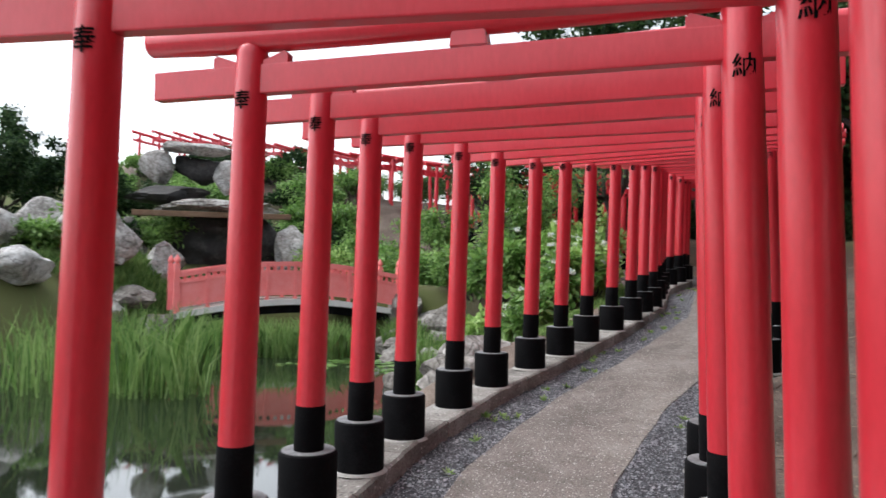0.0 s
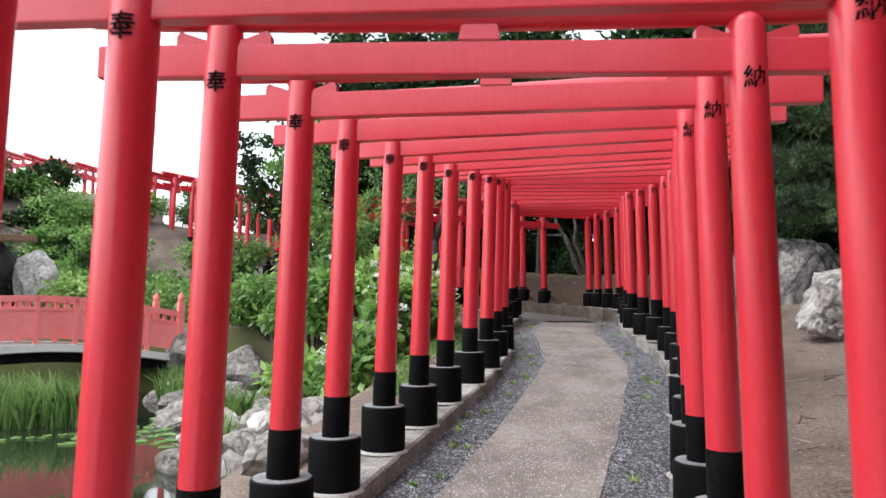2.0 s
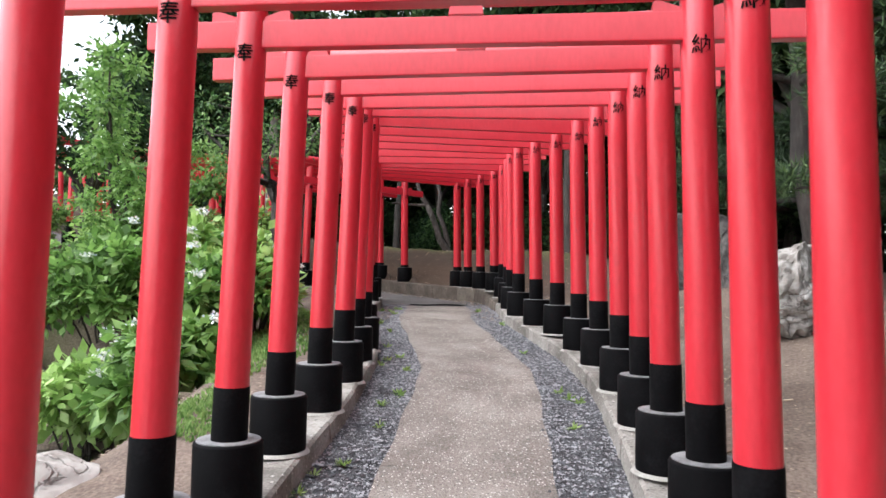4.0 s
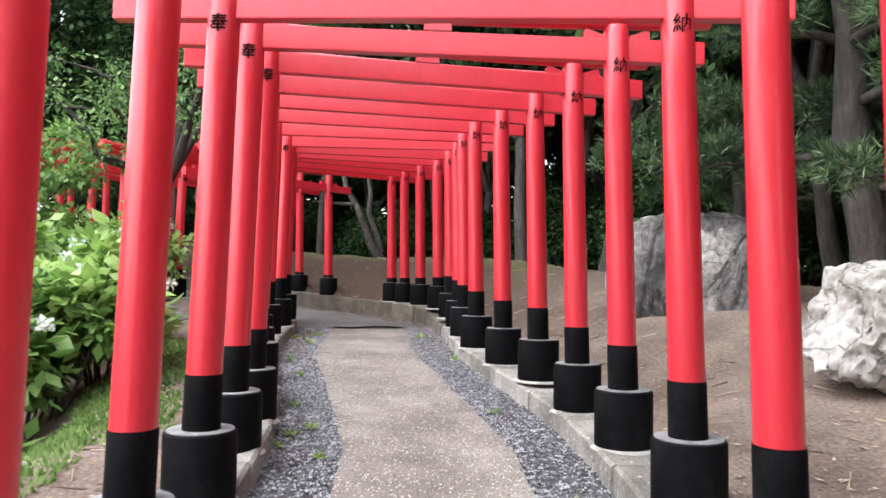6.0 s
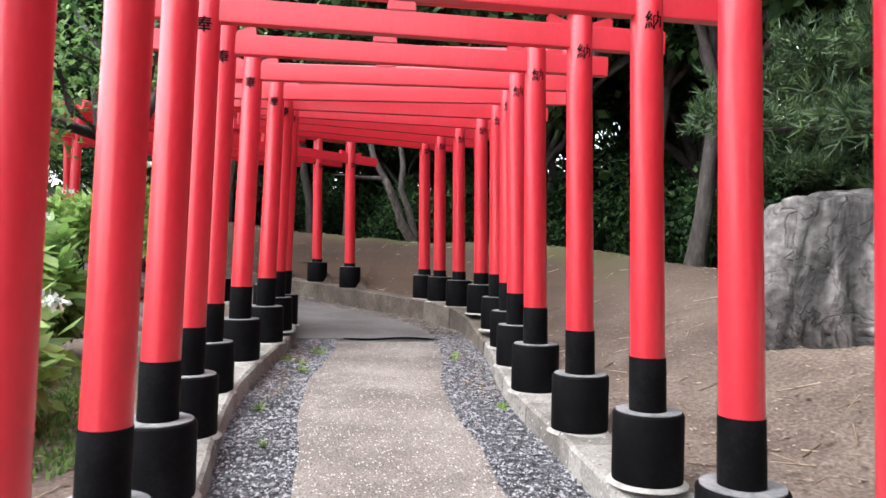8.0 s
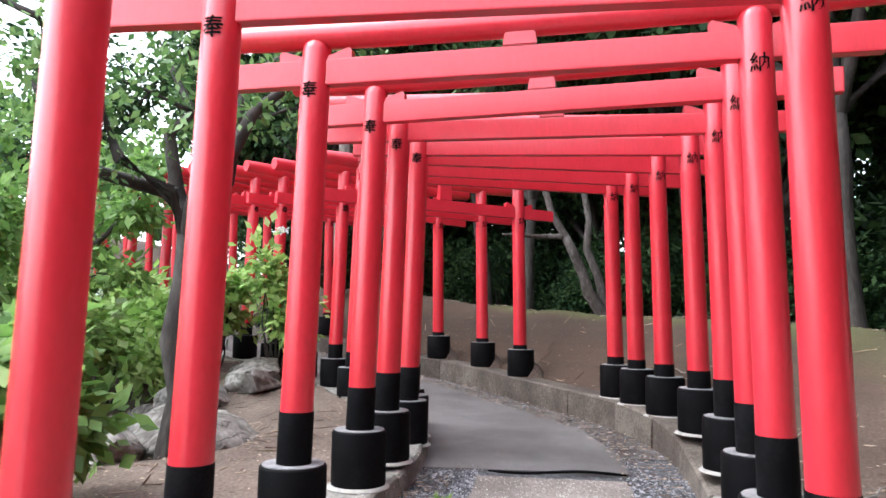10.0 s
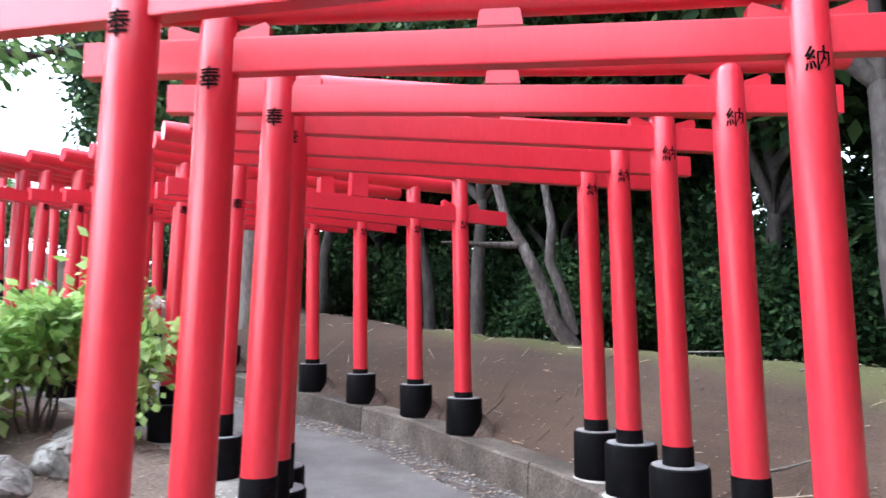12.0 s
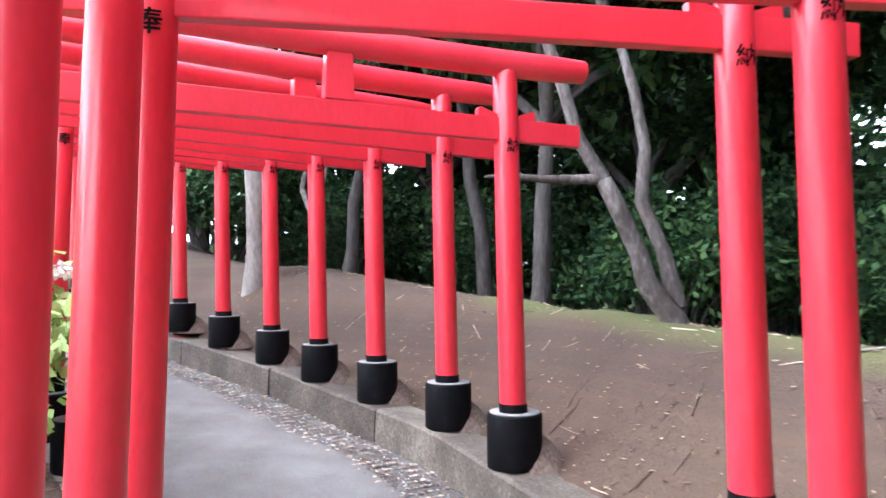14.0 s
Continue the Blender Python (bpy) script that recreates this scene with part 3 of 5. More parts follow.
def pebbles():
    """Loose stones in the two gravel strips."""
    r = np.random.default_rng(3)
    n = 120000
    i0, i1 = at_line(-6.3), I_HILL
    i = r.integers(i0, i1, n)
    right = r.uniform(size=n) < 0.52
    reach = np.where(r.uniform(size=n) < 0.22, r.uniform(0.44, 0.53, n), r.uniform(0.45, 0.85, n))
    lat = np.where(right, reach, -reach - 0.01)
    keep = right | (i < I_SLAB + 4)
    keep &= ~(right & (i > I_SLAB) & (r.uniform(size=n) < 0.75))
    i, lat = i[keep], lat[keep]
    n = len(i)
    p = CENTRE[i, :2] + RIGHTWARD[i] * lat[:, None] + r.uniform(-0.04, 0.04, (n, 2))
    z = CENTRE[i, 2] - 0.010 + r.uniform(0, 0.012, n)
    size = r.uniform(0.004, 0.0092, n) * (1 + (r.uniform(size=n) < 0.06) * 0.9)
    shape = np.array([(1, 0, 0), (0, 1, 0), (-1, 0, 0), (0, -1, 0), (0, 0, 1)], float)
    v = shape[None] * (1 + 0.35 * r.uniform(-1, 1, (n, 5, 3))) * np.stack([size * r.uniform(0.8, 1.6, n), size, size * 0.7], 1)[:, None, :]
    a = r.uniform(0, 6.28, n)
    ca, sa = np.cos(a)[:, None], np.sin(a)[:, None]
    v = np.stack([v[..., 0] * ca - v[..., 1] * sa, v[..., 0] * sa + v[..., 1] * ca, v[..., 2]], -1)
    v += np.concatenate([p, z[:, None]], 1)[:, None, :]
    f = np.array([(0, 1, 4), (1, 2, 4), (2, 3, 4), (3, 0, 4)])
    faces = (np.arange(n)[:, None, None] * 5 + f[None]).reshape(-1, 3)
    return quick_mesh("gravel_stones", v.reshape(-1, 3), faces, GRAVEL)


# black strip added for the thin shadow line where slab meets asphalt
strip_verts, strip_faces = tube(joint, [0.006] + [0.011] * 10 + [0.006], 6)
tagged(new("joint_strip", raw_mesh("joint_strip", strip_verts, strip_faces, BLACK, True)), "thin black strip for the shadow line between concrete slab and asphalt", "joint strip", kind="structure")
tagged(new("gravel_stones", pebbles()), "loose blue-grey gravel stones along the path", "gravel", kind="stuff")


# ---- torii gates ----
HALF_TOP, HALF_BAND = 0.954, 0.989
LEAN = (HALF_BAND - HALF_TOP) / INSCRIPTION_TO_BAND


def post_mesh(side, top):
    r0, r1 = 0.0745, 0.067
    prof = [(r0, 0.2)] + [(r0 + (r1 - r0) * k / 6, 0.2 + (top - 0.26) * k / 6) for k in range(1, 7)] + [(r1 * 0.93, top - 0.035), (r1 * 0.72, top - 0.012), (r1 * 0.35, top)]
    return lathe(prof, RED, "post", 28, -side * LEAN)


def written(text, name):
    """A brushed character bent round the post's face."""
    cu = bpy.data.curves.new(name, "FONT")
    cu.body, cu.size, cu.align_x, cu.align_y = text, 0.083, "CENTER", "CENTER"
    cu.offset = 0.0012
    ob = bpy.data.objects.new(name, cu)
    scene.collection.objects.link(ob)
    me = bpy.data.meshes.new_from_object(ob.evaluated_get(bpy.context.evaluated_depsgraph_get()))
    bpy.data.objects.remove(ob)
    bm = bmesh.new()
    bm.from_mesh(me)
    xs, ys = [v.co.x for v in bm.verts], [v.co.y for v in bm.verts]
    cx, cy = (min(xs) + max(xs)) / 2, (min(ys) + max(ys)) / 2
    r = 0.0718
    for k in range(-8, 9):
        bmesh.ops.bisect_plane(bm, geom=bm.verts[:] + bm.edges[:] + bm.faces[:], plane_co=(cx + k * 0.006, 0, 0), plane_no=(1, 0, 0))
    for v in bm.verts:
        a = (v.co.x - cx) / r
        v.co = (r * math.sin(a), -r * math.cos(a), v.co.y - cy)
    return mesh_of(name, bm, INK)


def beam_mesh():
    bm = bmesh.new()
    box(bm, (-HALF_TOP - 0.47, -0.03, 0), (HALF_TOP + 0.47, 0.03, 0.122), 0.006)
    return mesh_of("tie_beam", bm, RED)


def log_mesh(radius):
    verts, faces, sides, n = [], [], 22, 13
    half = HALF_TOP + 0.50
    for i in range(n):
        x = -half + 2 * half * i / (n - 1)
        rr = radius * (0.9 if i in (0, n - 1) else 1)
        xx = x * (1.0 if i not in (0, n - 1) else 1.004)
        for k in range(sides):
            a = 2 * math.pi * k / sides
            verts.append((xx, rr * math.cos(a), rr * math.sin(a) + 0.022 * (x / half) ** 2))
    for i in range(n - 1):
        for k in range(sides):
            q = (k + 1) % sides
            faces.append((i * sides + k, (i + 1) * sides + k, (i + 1) * sides + q, i * sides + q))
    faces += [tuple(range(sides)), tuple((n - 1) * sides + k for k in range(sides - 1, -1, -1))]
    me = raw_mesh("top_log", verts, faces, RED)
    me.polygons.foreach_set("use_smooth", [len(p.vertices) == 4 for p in me.polygons])
    me.set_sharp_from_angle(angle=radians(35))
    return me


def wedge_mesh(way):
    """A driven wedge: low beside the post, higher at its outer end."""
    bm = bmesh.new()
    pts = [(0, 0), (0.115, 0), (0.115, 0.038), (0.10, 0.052), (0, 0.018)]
    front = [bm.verts.new((way * x, -0.021, z)) for x, z in pts]
    rear = [bm.verts.new((way * x, 0.021, z)) for x, z in pts]
    bm.faces.new(front), bm.faces.new(rear[::-1])
    for i in range(len(pts)):
        j = (i + 1) % len(pts)
        bm.faces.new((front[j], front[i], rear[i], rear[j]))
    bmesh.ops.recalc_face_normals(bm, faces=bm.faces)
    return mesh_of("wedge", bm, RED)


def strut_mesh(height):
    bm = bmesh.new()
    vs = box(bm, (-0.075, -0.036, 0), (0.075, 0.036, height), 0)
    for v in vs:
        if v.co.z > height / 2:
            v.co.x *= 0.86
    bmesh.ops.bevel(bm, geom=list(bm.edges), offset=0.005, segments=2, affect="EDGES")
    return mesh_of("strut", bm, RED)


LOW, HIGH = 0.262, 0.447
POSTS = {(s, kind): post_mesh(s, POST_TO_INSCRIPTION + top - 0.005) for s in (-1, 1) for kind, top in (("low", LOW), ("high", HIGH))}
INSCRIPTIONS = {-1: written("奉", "inscription"), 1: written("納", "inscription")}
BEAM, LOGS = beam_mesh(), {"low": log_mesh(0.062), "high": log_mesh(0.074)}
WEDGES = {-1: wedge_mesh(-1), 1: wedge_mesh(1)}
STRUTS = {"low": strut_mesh(0.075), "high": strut_mesh(0.24)}
SLEEVES = {s: lathe([(0.0762, 0.0), (0.077, -0.02), (0.0785, -0.38)], BLACK, "black_band", 28, -s * LEAN) for s in (-1, 1)}
FOOTING = lathe([(0.147, 0.0), (0.149, 0.02), (0.149, FOOT - 0.012), (0.144, FOOT - 0.003), (0.138, FOOT)], BLACK, "footing", 36)
FOOT_TOP = lathe([(0.136, 0.0), (0.136, 0.004)], WORN, "worn_top", 36)
SKIRT = lathe([(0.172, 0.0), (0.164, 0.008), (0.154, 0.014), (0.150, 0.015)], MORTAR, "mortar_bed", 24)

HEAP = lathe([(0.22, 0.0), (0.19, 0.06), (0.14, 0.13), (0.07, 0.185), (0.01, 0.205)], SOIL, "soil_bank", 20)


def torii(x, y, z, yaw, dl=0.0, dr=0.0, neck_l=0.23, neck_r=0.23, kind="low", inscribed=True, mortar=True, label="red painted torii gate on black round footings over the path"):
    fwd = Vector((-math.sin(radians(yaw)), math.cos(radians(yaw)), 0)) * 0.055
    root = new("torii_gate")
    root.matrix_world = pose(x + fwd.x, y + fwd.y, z - POST_TO_INSCRIPTION, 0, 0, yaw)
    tagged(root, label, "torii gate", "torii gates along the path")
    top = LOW if kind == "low" else HIGH
    t0 = POST_TO_INSCRIPTION
    for side, d, neck in ((-1, dl, neck_l), (1, dr, neck_r)):
        post = child("post", POSTS[side, kind], root, (side * (HALF_TOP + LEAN * t0), 0, 0))
        band = t0 - INSCRIPTION_TO_BAND - d
        sleeve = child("black_band", SLEEVES[side], post, (-side * LEAN * band, 0, band), 0, "glossy black painted band")
        if inscribed:
            child("inscription", INSCRIPTIONS[side], post, (-side * LEAN * t0, 0, t0), 0, "black brushed character")
        foot_z = band - neck - FOOT
        footing = child("footing", FOOTING, root, (side * (HALF_BAND + 0.008), 0, foot_z), 0, "black painted round concrete footing")
        child("worn_top", FOOT_TOP, footing, (0, 0, FOOT), 0, "worn grey top")
        if side > 0 and kind == "high" and inscribed:
            child("soil_bank", HEAP, footing, (0.10, 0.03, -0.02), 0, "brown soil heaped against the footing")
        if mortar:
            child("mortar_bed", SKIRT, footing, (0, 0, -0.012), 0, "pale mortar")
    beam = child("tie_beam", BEAM, root, (0, 0, t0 + 0.03))
    for side in (-1, 1):
        for way in (-1, 1):
            child("wedge", WEDGES[way], beam, (side * (HALF_TOP - 0.005) + way * 0.063, 0, 0.122))
    child("strut", STRUTS[kind], root, (0, 0, t0 + 0.152))
    child("top_log", LOGS[kind], root, (0, 0, t0 + top))
    return root


# the gates from back stand unseen behind the start, added to darken the entrance
for gx_, gy_, gz_, yaw_ in back[-6:] + ENTRY:
    torii(gx_, gy_, gz_, yaw_)
for gx_, gy_, gz_, yaw_, dl_, dr_, nr_ in GATES:
    torii(gx_, gy_, gz_, yaw_, dl_, dr_, 0.23, nr_)
for gx_, gy_, gz_, yaw_, dr_ in TURN:
    torii(gx_, gy_, gz_, yaw_, 0.0, dr_, 0.15, 0.05, "high", True, False, "red painted torii gate with raised top log at the bend")
for gx_, gy_, gz_, yaw_ in HILL:
    torii(gx_, gy_, gz_, yaw_, 0, 0, 0.23, 0.23, "high", False, False, "red torii gate of the row climbing the hill")


# ---- kerbs in cast lengths ----
def kerb(name, side):
    root = tagged(new(name), "low weathered grey concrete kerb carrying the footings", "kerb", kind="structure")
    step = 9
    for i in range(at_line(-7.0) - 18, len(CENTRE) - 40, step):
        if i < 0:
            continue
        verts, faces = [], []
        inner = 0.835
        for k in range(i, i + step + 1, 3):
            gap = 0.02 if k == i else 0.0
            a = len(verts)
            rise = float(kerb_rise(np.array([float(k)]), side > 0)[0])
            jig = 0.006 * math.sin(i * 1.7)
            width = 0.34 if k < I_SLAB else 0.30
            outline = [(inner + jig, -0.14), (inner + 0.012 + jig, rise - 0.015), (inner + 0.03 + jig, rise), (inner + width, rise - 0.006), (inner + width + 0.01, -0.2)]
            fwd = np.array([-RIGHTWARD[k][1], RIGHTWARD[k][0]])
            for off, z in outline:
                p = CENTRE[k, :2] + RIGHTWARD[k] * side * off + fwd * gap * 0.3
                verts.append((p[0], p[1], CENTRE[k, 2] + z))
            if a:
                for q in range(4):
                    faces.append((a - 5 + q, a - 5 + q + 1, a + q + 1, a + q))
        faces += [(0, 1, 2, 3, 4), tuple(len(verts) - 1 - q for q in range(5))]
        child("kerb_block", raw_mesh("kerb_block", verts, faces, OLDKERB if side > 0 and i > I_SLAB - 12 else CONCRETE), root)
    return root


kerb("kerb_left", -1)
kerb("kerb_right", 1)


# ---- rocks ----
def rock(x, y, dims, seed, material=ROCK, sink=0.12, turn=0.0, label="pale weathered garden rock half sunk in the soil", name="garden_rock", z=None, taper=0.0, fine=4, crag=0.05):
    bm = bmesh.new()
    bmesh.ops.create_icosphere(bm, subdivisions=fine, radius=1.0)
    r = random.Random(seed)
    cuts = [(Vector((r.gauss(0, 1), r.gauss(0, 1), r.gauss(0.25, 0.8))).normalized(), r.uniform(0.52, 0.88)) for _ in range(14)]
    for v in bm.verts:
        p = v.co.copy()
        for nrm, lim in cuts:
            over = p.dot(nrm) - lim
            if over > 0:
                p -= nrm * over * 0.92
        q = p * 1.6 + Vector((seed * 3.1, seed, 0))
        p *= 1 + 0.16 * noise.noise(q) + 0.06 * noise.noise(q * 3.2) + 0.03 * noise.noise(q * 8)
        p *= 1 - crag * (1 - abs(noise.noise(q * 2.3))) ** 5 + crag * 0.45 * noise.noise(q * 5.5) + crag * 0.25 * noise.noise(q * 12)
        p *= 1.12
        wide = 1 + taper * (0.3 - p.z)
        v.co = Vector((p.x * dims[0] / 2 * wide, p.y * dims[1] / 2 * wide, p.z * dims[2] / 2))
    me = mesh_of(name, bm, material, True)
    me.set_sharp_from_angle(angle=radians(38))
    ob = new(name, me)
    base = spot(x, y) if z is None else z
    ob.matrix_world = pose(x, y, base + dims[2] / 2 - sink, 0, 0, turn)
    return tagged(ob, label, "rock", "garden rocks")


def boulder(x, y, dims, sink, turn):
    """A broad standing stone: upright fluted faces, sloping shoulders and a rough, nearly flat top."""
    bm = bmesh.new()
    bmesh.ops.create_icosphere(bm, subdivisions=6, radius=1.0)
    for v in bm.verts:
        d = v.co.normalized()
        a = math.atan2(d.y, d.x)
        p = Vector([math.copysign(abs(c) ** 0.62, c) for c in d])
        p /= max(1.0, p.length / 1.22)
        flute = 0.075 * noise.noise(Vector((math.cos(a) * 3.1, math.sin(a) * 3.1, p.z * 0.35 + 4))) + 0.035 * noise.noise(Vector((math.cos(a) * 8, math.sin(a) * 8, p.z * 0.9)))
        crack = -0.07 * max(0.0, 1 - abs(noise.noise(Vector((p.x * 1.9 + 7, p.y * 1.9, p.z * 0.55)))) * 9)
        grain = 0.022 * noise.noise(p * 6) + 0.012 * noise.noise(p * 15)
        wide = (1 + flute + crack + grain) * (1.06 - 0.40 * min(1.0, max(0.0, (p.z + 0.4) / 1.4)) ** 1.3)
        z = p.z * (1 + grain) + 0.05 * noise.noise(Vector((p.x * 2.4, p.y * 2.4, 9))) * (p.z > 0)
        shoulder = 0.42 * max(0.0, -p.x - 0.35) ** 1.2 + 0.28 * max(0.0, p.x - 0.45) ** 1.2
        if z > 0:
            z -= shoulder * z
        if z > 0.62:
            z = 0.62 + (z - 0.62) * 0.3 + 0.05 * noise.noise(Vector((p.x * 5, p.y * 5, 3)))
        v.co = Vector(((p.x * wide - 0.12 * z) * dims[0] / 2, p.y * wide * dims[1] / 2, z * dims[2] / 2))
    me = mesh_of("boulder", bm, STREAKED, True)
    me.set_sharp_from_angle(angle=radians(32))
    ob = new("boulder", me)
    ob.matrix_world = pose(x, y, spot(x, y) + dims[2] / 2 - sink, 0, 0, turn)
    return tagged(ob, "large streaked purple-grey boulder with a flat top on bare soil", "rock", "garden rocks")


boulder(4.36, 5.52, (1.66, 0.85, 1.52), 0.50, -42)
rock(3.75, 2.95, (0.90, 0.75, 1.02), 9, ROCK, 0.09, 20, "pale white-grey garden rock on bare soil", "garden_rock", None, 0.1, 5, 0.10)

# ---- the wood, shrubs and trees ----
def bent(a, b, n, sway, r):
    a, b = Vector(a), Vector(b)
    pts = []
    for i in range(n + 1):
        t = i / n
        p = a.lerp(b, t)
        k = math.sin(math.pi * t)
        p += Vector((r.uniform(-1, 1), r.uniform(-1, 1), r.uniform(-0.4, 0.6))) * sway * k
        pts.append(p)
    return pts


def pine(name, height, spread, clear, seed, label, tufts=5200):
    """A pine with a crooked trunk, level limbs and flat pads of needles."""
    r = random.Random(seed)
    root = new(name)
    trunk = bent((0, 0, -0.3), (r.uniform(-0.5, 0.5), r.uniform(-0.5, 0.5), height), 8, 0.22, r)
    strokes = [(trunk, [0.17 * (1 - 0.85 * i / 8) + 0.015 for i in range(9)])]
    blobs = []
    z = clear
    while z < height:
        for _ in range(3):
            a = r.uniform(0, 6.28)
            reach = spread * (1 - 0.6 * (z - clear) / (height - clear + 0.01)) * r.uniform(0.55, 1.0)
            t = min(1.0, z / height)
            base = trunk[min(8, int(t * 8))].copy()
            base.z = z
            tip = base + Vector((math.cos(a) * reach, math.sin(a) * reach, r.uniform(-0.25, 0.35)))
            limb = bent(base, tip, 4, 0.14, r)
            strokes.append((limb, [0.05, 0.042, 0.033, 0.024, 0.012]))
            for p in limb[2:]:
                blobs.append((tuple(p + Vector((0, 0, 0.1))), (0.42 * r.uniform(0.7, 1.25), 0.42 * r.uniform(0.7, 1.25), 0.2)))
        z += r.uniform(0.35, 0.6)
    blobs.append(((trunk[-1].x, trunk[-1].y, height), (0.5, 0.5, 0.4)))
    child("trunk", limbs("trunk", strokes, BARK), root)
    child("crown", needles("crown", blobs, tufts, 0.125, NEEDLE, seed), root, label="dark green needles")
    return tagged(root, label, "pine tree", "pines beside the path")


def broadleaf(name, height, spread, clear, seed, label, material, count=9000, size=0.10, lean=(0, 0), bark=BARK, girth=0.13, group="trees of the wood"):
    """A leafy tree: forked trunk, boughs, and a crown of uneven clumps."""
    r = random.Random(seed)
    root = new(name)
    fork = Vector((lean[0] * 0.5, lean[1] * 0.5, clear))
    trunk = bent((0, 0, -0.3), fork, 5, 0.06, r)
    strokes = [(trunk, [girth * (1.25 if i == 0 else 1 - 0.07 * i) for i in range(6)])]
    blobs = []
    for k in range(6):
        a = k * 1.05 + r.uniform(-0.3, 0.3)
        reach = spread * r.uniform(0.5, 1.0)
        tip = fork + Vector((lean[0] * 0.5 + math.cos(a) * reach, lean[1] * 0.5 + math.sin(a) * reach, (height - clear) * r.uniform(0.35, 0.95)))
        bough = bent(fork, tip, 5, 0.22, r)
        strokes.append((bough, [girth * 0.62, girth * 0.5, girth * 0.4, girth * 0.3, girth * 0.2, girth * 0.08]))
        for j in (2, 3, 4, 5):
            blobs.append((tuple(bough[j]), (spread * r.uniform(0.2, 0.38), spread * r.uniform(0.2, 0.38), spread * r.uniform(0.14, 0.26))))
            if r.random() < 0.6:
                twig = bough[j] + Vector((r.uniform(-1, 1), r.uniform(-1, 1), r.uniform(-0.3, 0.7))) * spread * 0.4
                strokes.append((bent(bough[j], twig, 3, 0.06, r), [girth * 0.2, girth * 0.15, girth * 0.1, girth * 0.04]))
                blobs.append((tuple(twig), (spread * 0.24, spread * 0.24, spread * 0.16)))
    child("trunk", limbs("trunk", strokes, bark), root)
    child("crown", leaves("crown", blobs, count, size, material, seed), root)
    return tagged(root, label, "tree", group)


def shrub(name, x, y, dims, seed, material, label, count=2600, size=0.1, flowers=0, clumps=9, group="garden shrubs"):
    """A shrub: bare stems below, uneven leafy clumps above, and flower heads."""
    r = random.Random(seed)
    root = new(name)
    w, d, h = dims
    blobs, strokes, heads = [], [], []
    for k in range(clumps):
        a, q = r.uniform(0, 6.28), math.sqrt(r.uniform(0.0, 1.0)) * 0.36
        c = Vector((math.cos(a) * q * w, math.sin(a) * q * d, h * r.uniform(0.35, 0.82) * (1 - 0.5 * q)))
        blobs.append((tuple(c), (w * r.uniform(0.16, 0.28), d * r.uniform(0.16, 0.28), h * r.uniform(0.14, 0.24))))
        strokes.append((bent((c.x * 0.25, c.y * 0.25, -0.08), c, 4, 0.04, r), [0.014, 0.012, 0.01, 0.008, 0.005]))
    tagged(child("branchwork", limbs("branchwork", strokes, BARK), root), kind="stuff")
    child("foliage", leaves("foliage", blobs, count, size, material, seed, 0.6, 0.8), root)
    for k in range(flowers):
        c, rad = blobs[k % len(blobs)]
        p = Vector(c) + Vector((r.uniform(-0.9, 0.9) * rad[0], r.uniform(-0.9, 0.9) * rad[1], rad[2] * r.uniform(0.8, 1.25)))
        head = [((0, 0, 0), (0.075, 0.075, 0.035))]
        child("flower_head", leaves("flower_head", head, 60, 0.032, PETAL, seed * 31 + k, 0.9, 0.9), root, tuple(p), 0, "white and pale blue flower head")
    root.matrix_world = pose(x, y, spot(x, y) - 0.02, 0, 0, 0)
    return tagged(root, label, "shrub", group)


def planted(ob, x, y, turn=0.0, scale=1.0, z=None):
    ob.matrix_world = pose(x, y, spot(x, y) if z is None else z, 0, 0, turn) @ Matrix.Scale(scale, 4)
    return ob


def again(ob, x, y, turn=0.0, scale=1.0):
    return copy_thing_at(ob, pose(x, y, spot(x, y), 0, 0, turn), scale)


def copy_thing_at(ob, m, scale):
    c = copy_thing(ob, m)
    c.scale = (scale, scale, scale)
    return c


# hydrangeas between the path and the pond
for k, (hx, hy, hw, hh, hf) in enumerate([(-1.55, 3.9, 1.25, 1.15, 6), (-2.35, 4.9, 1.3, 1.2, 5), (-1.25, 5.0, 1.3, 1.25, 9), (-0.85, 5.45, 0.95, 1.25, 10),
                                          (-1.25, 7.3, 1.2, 1.25, 8), (-1.5, 6.4, 1.4, 1.35, 7), (-2.6, 6.4, 1.5, 1.4, 5)]):
    shrub("hydrangea", hx, hy, (hw, hw, hh), 40 + k, LEAFBRIGHT if k % 2 else LEAF, "bright green hydrangea bush with white and pale blue flowers", 2700, 0.14, hf, 13, "hydrangeas beside the path")
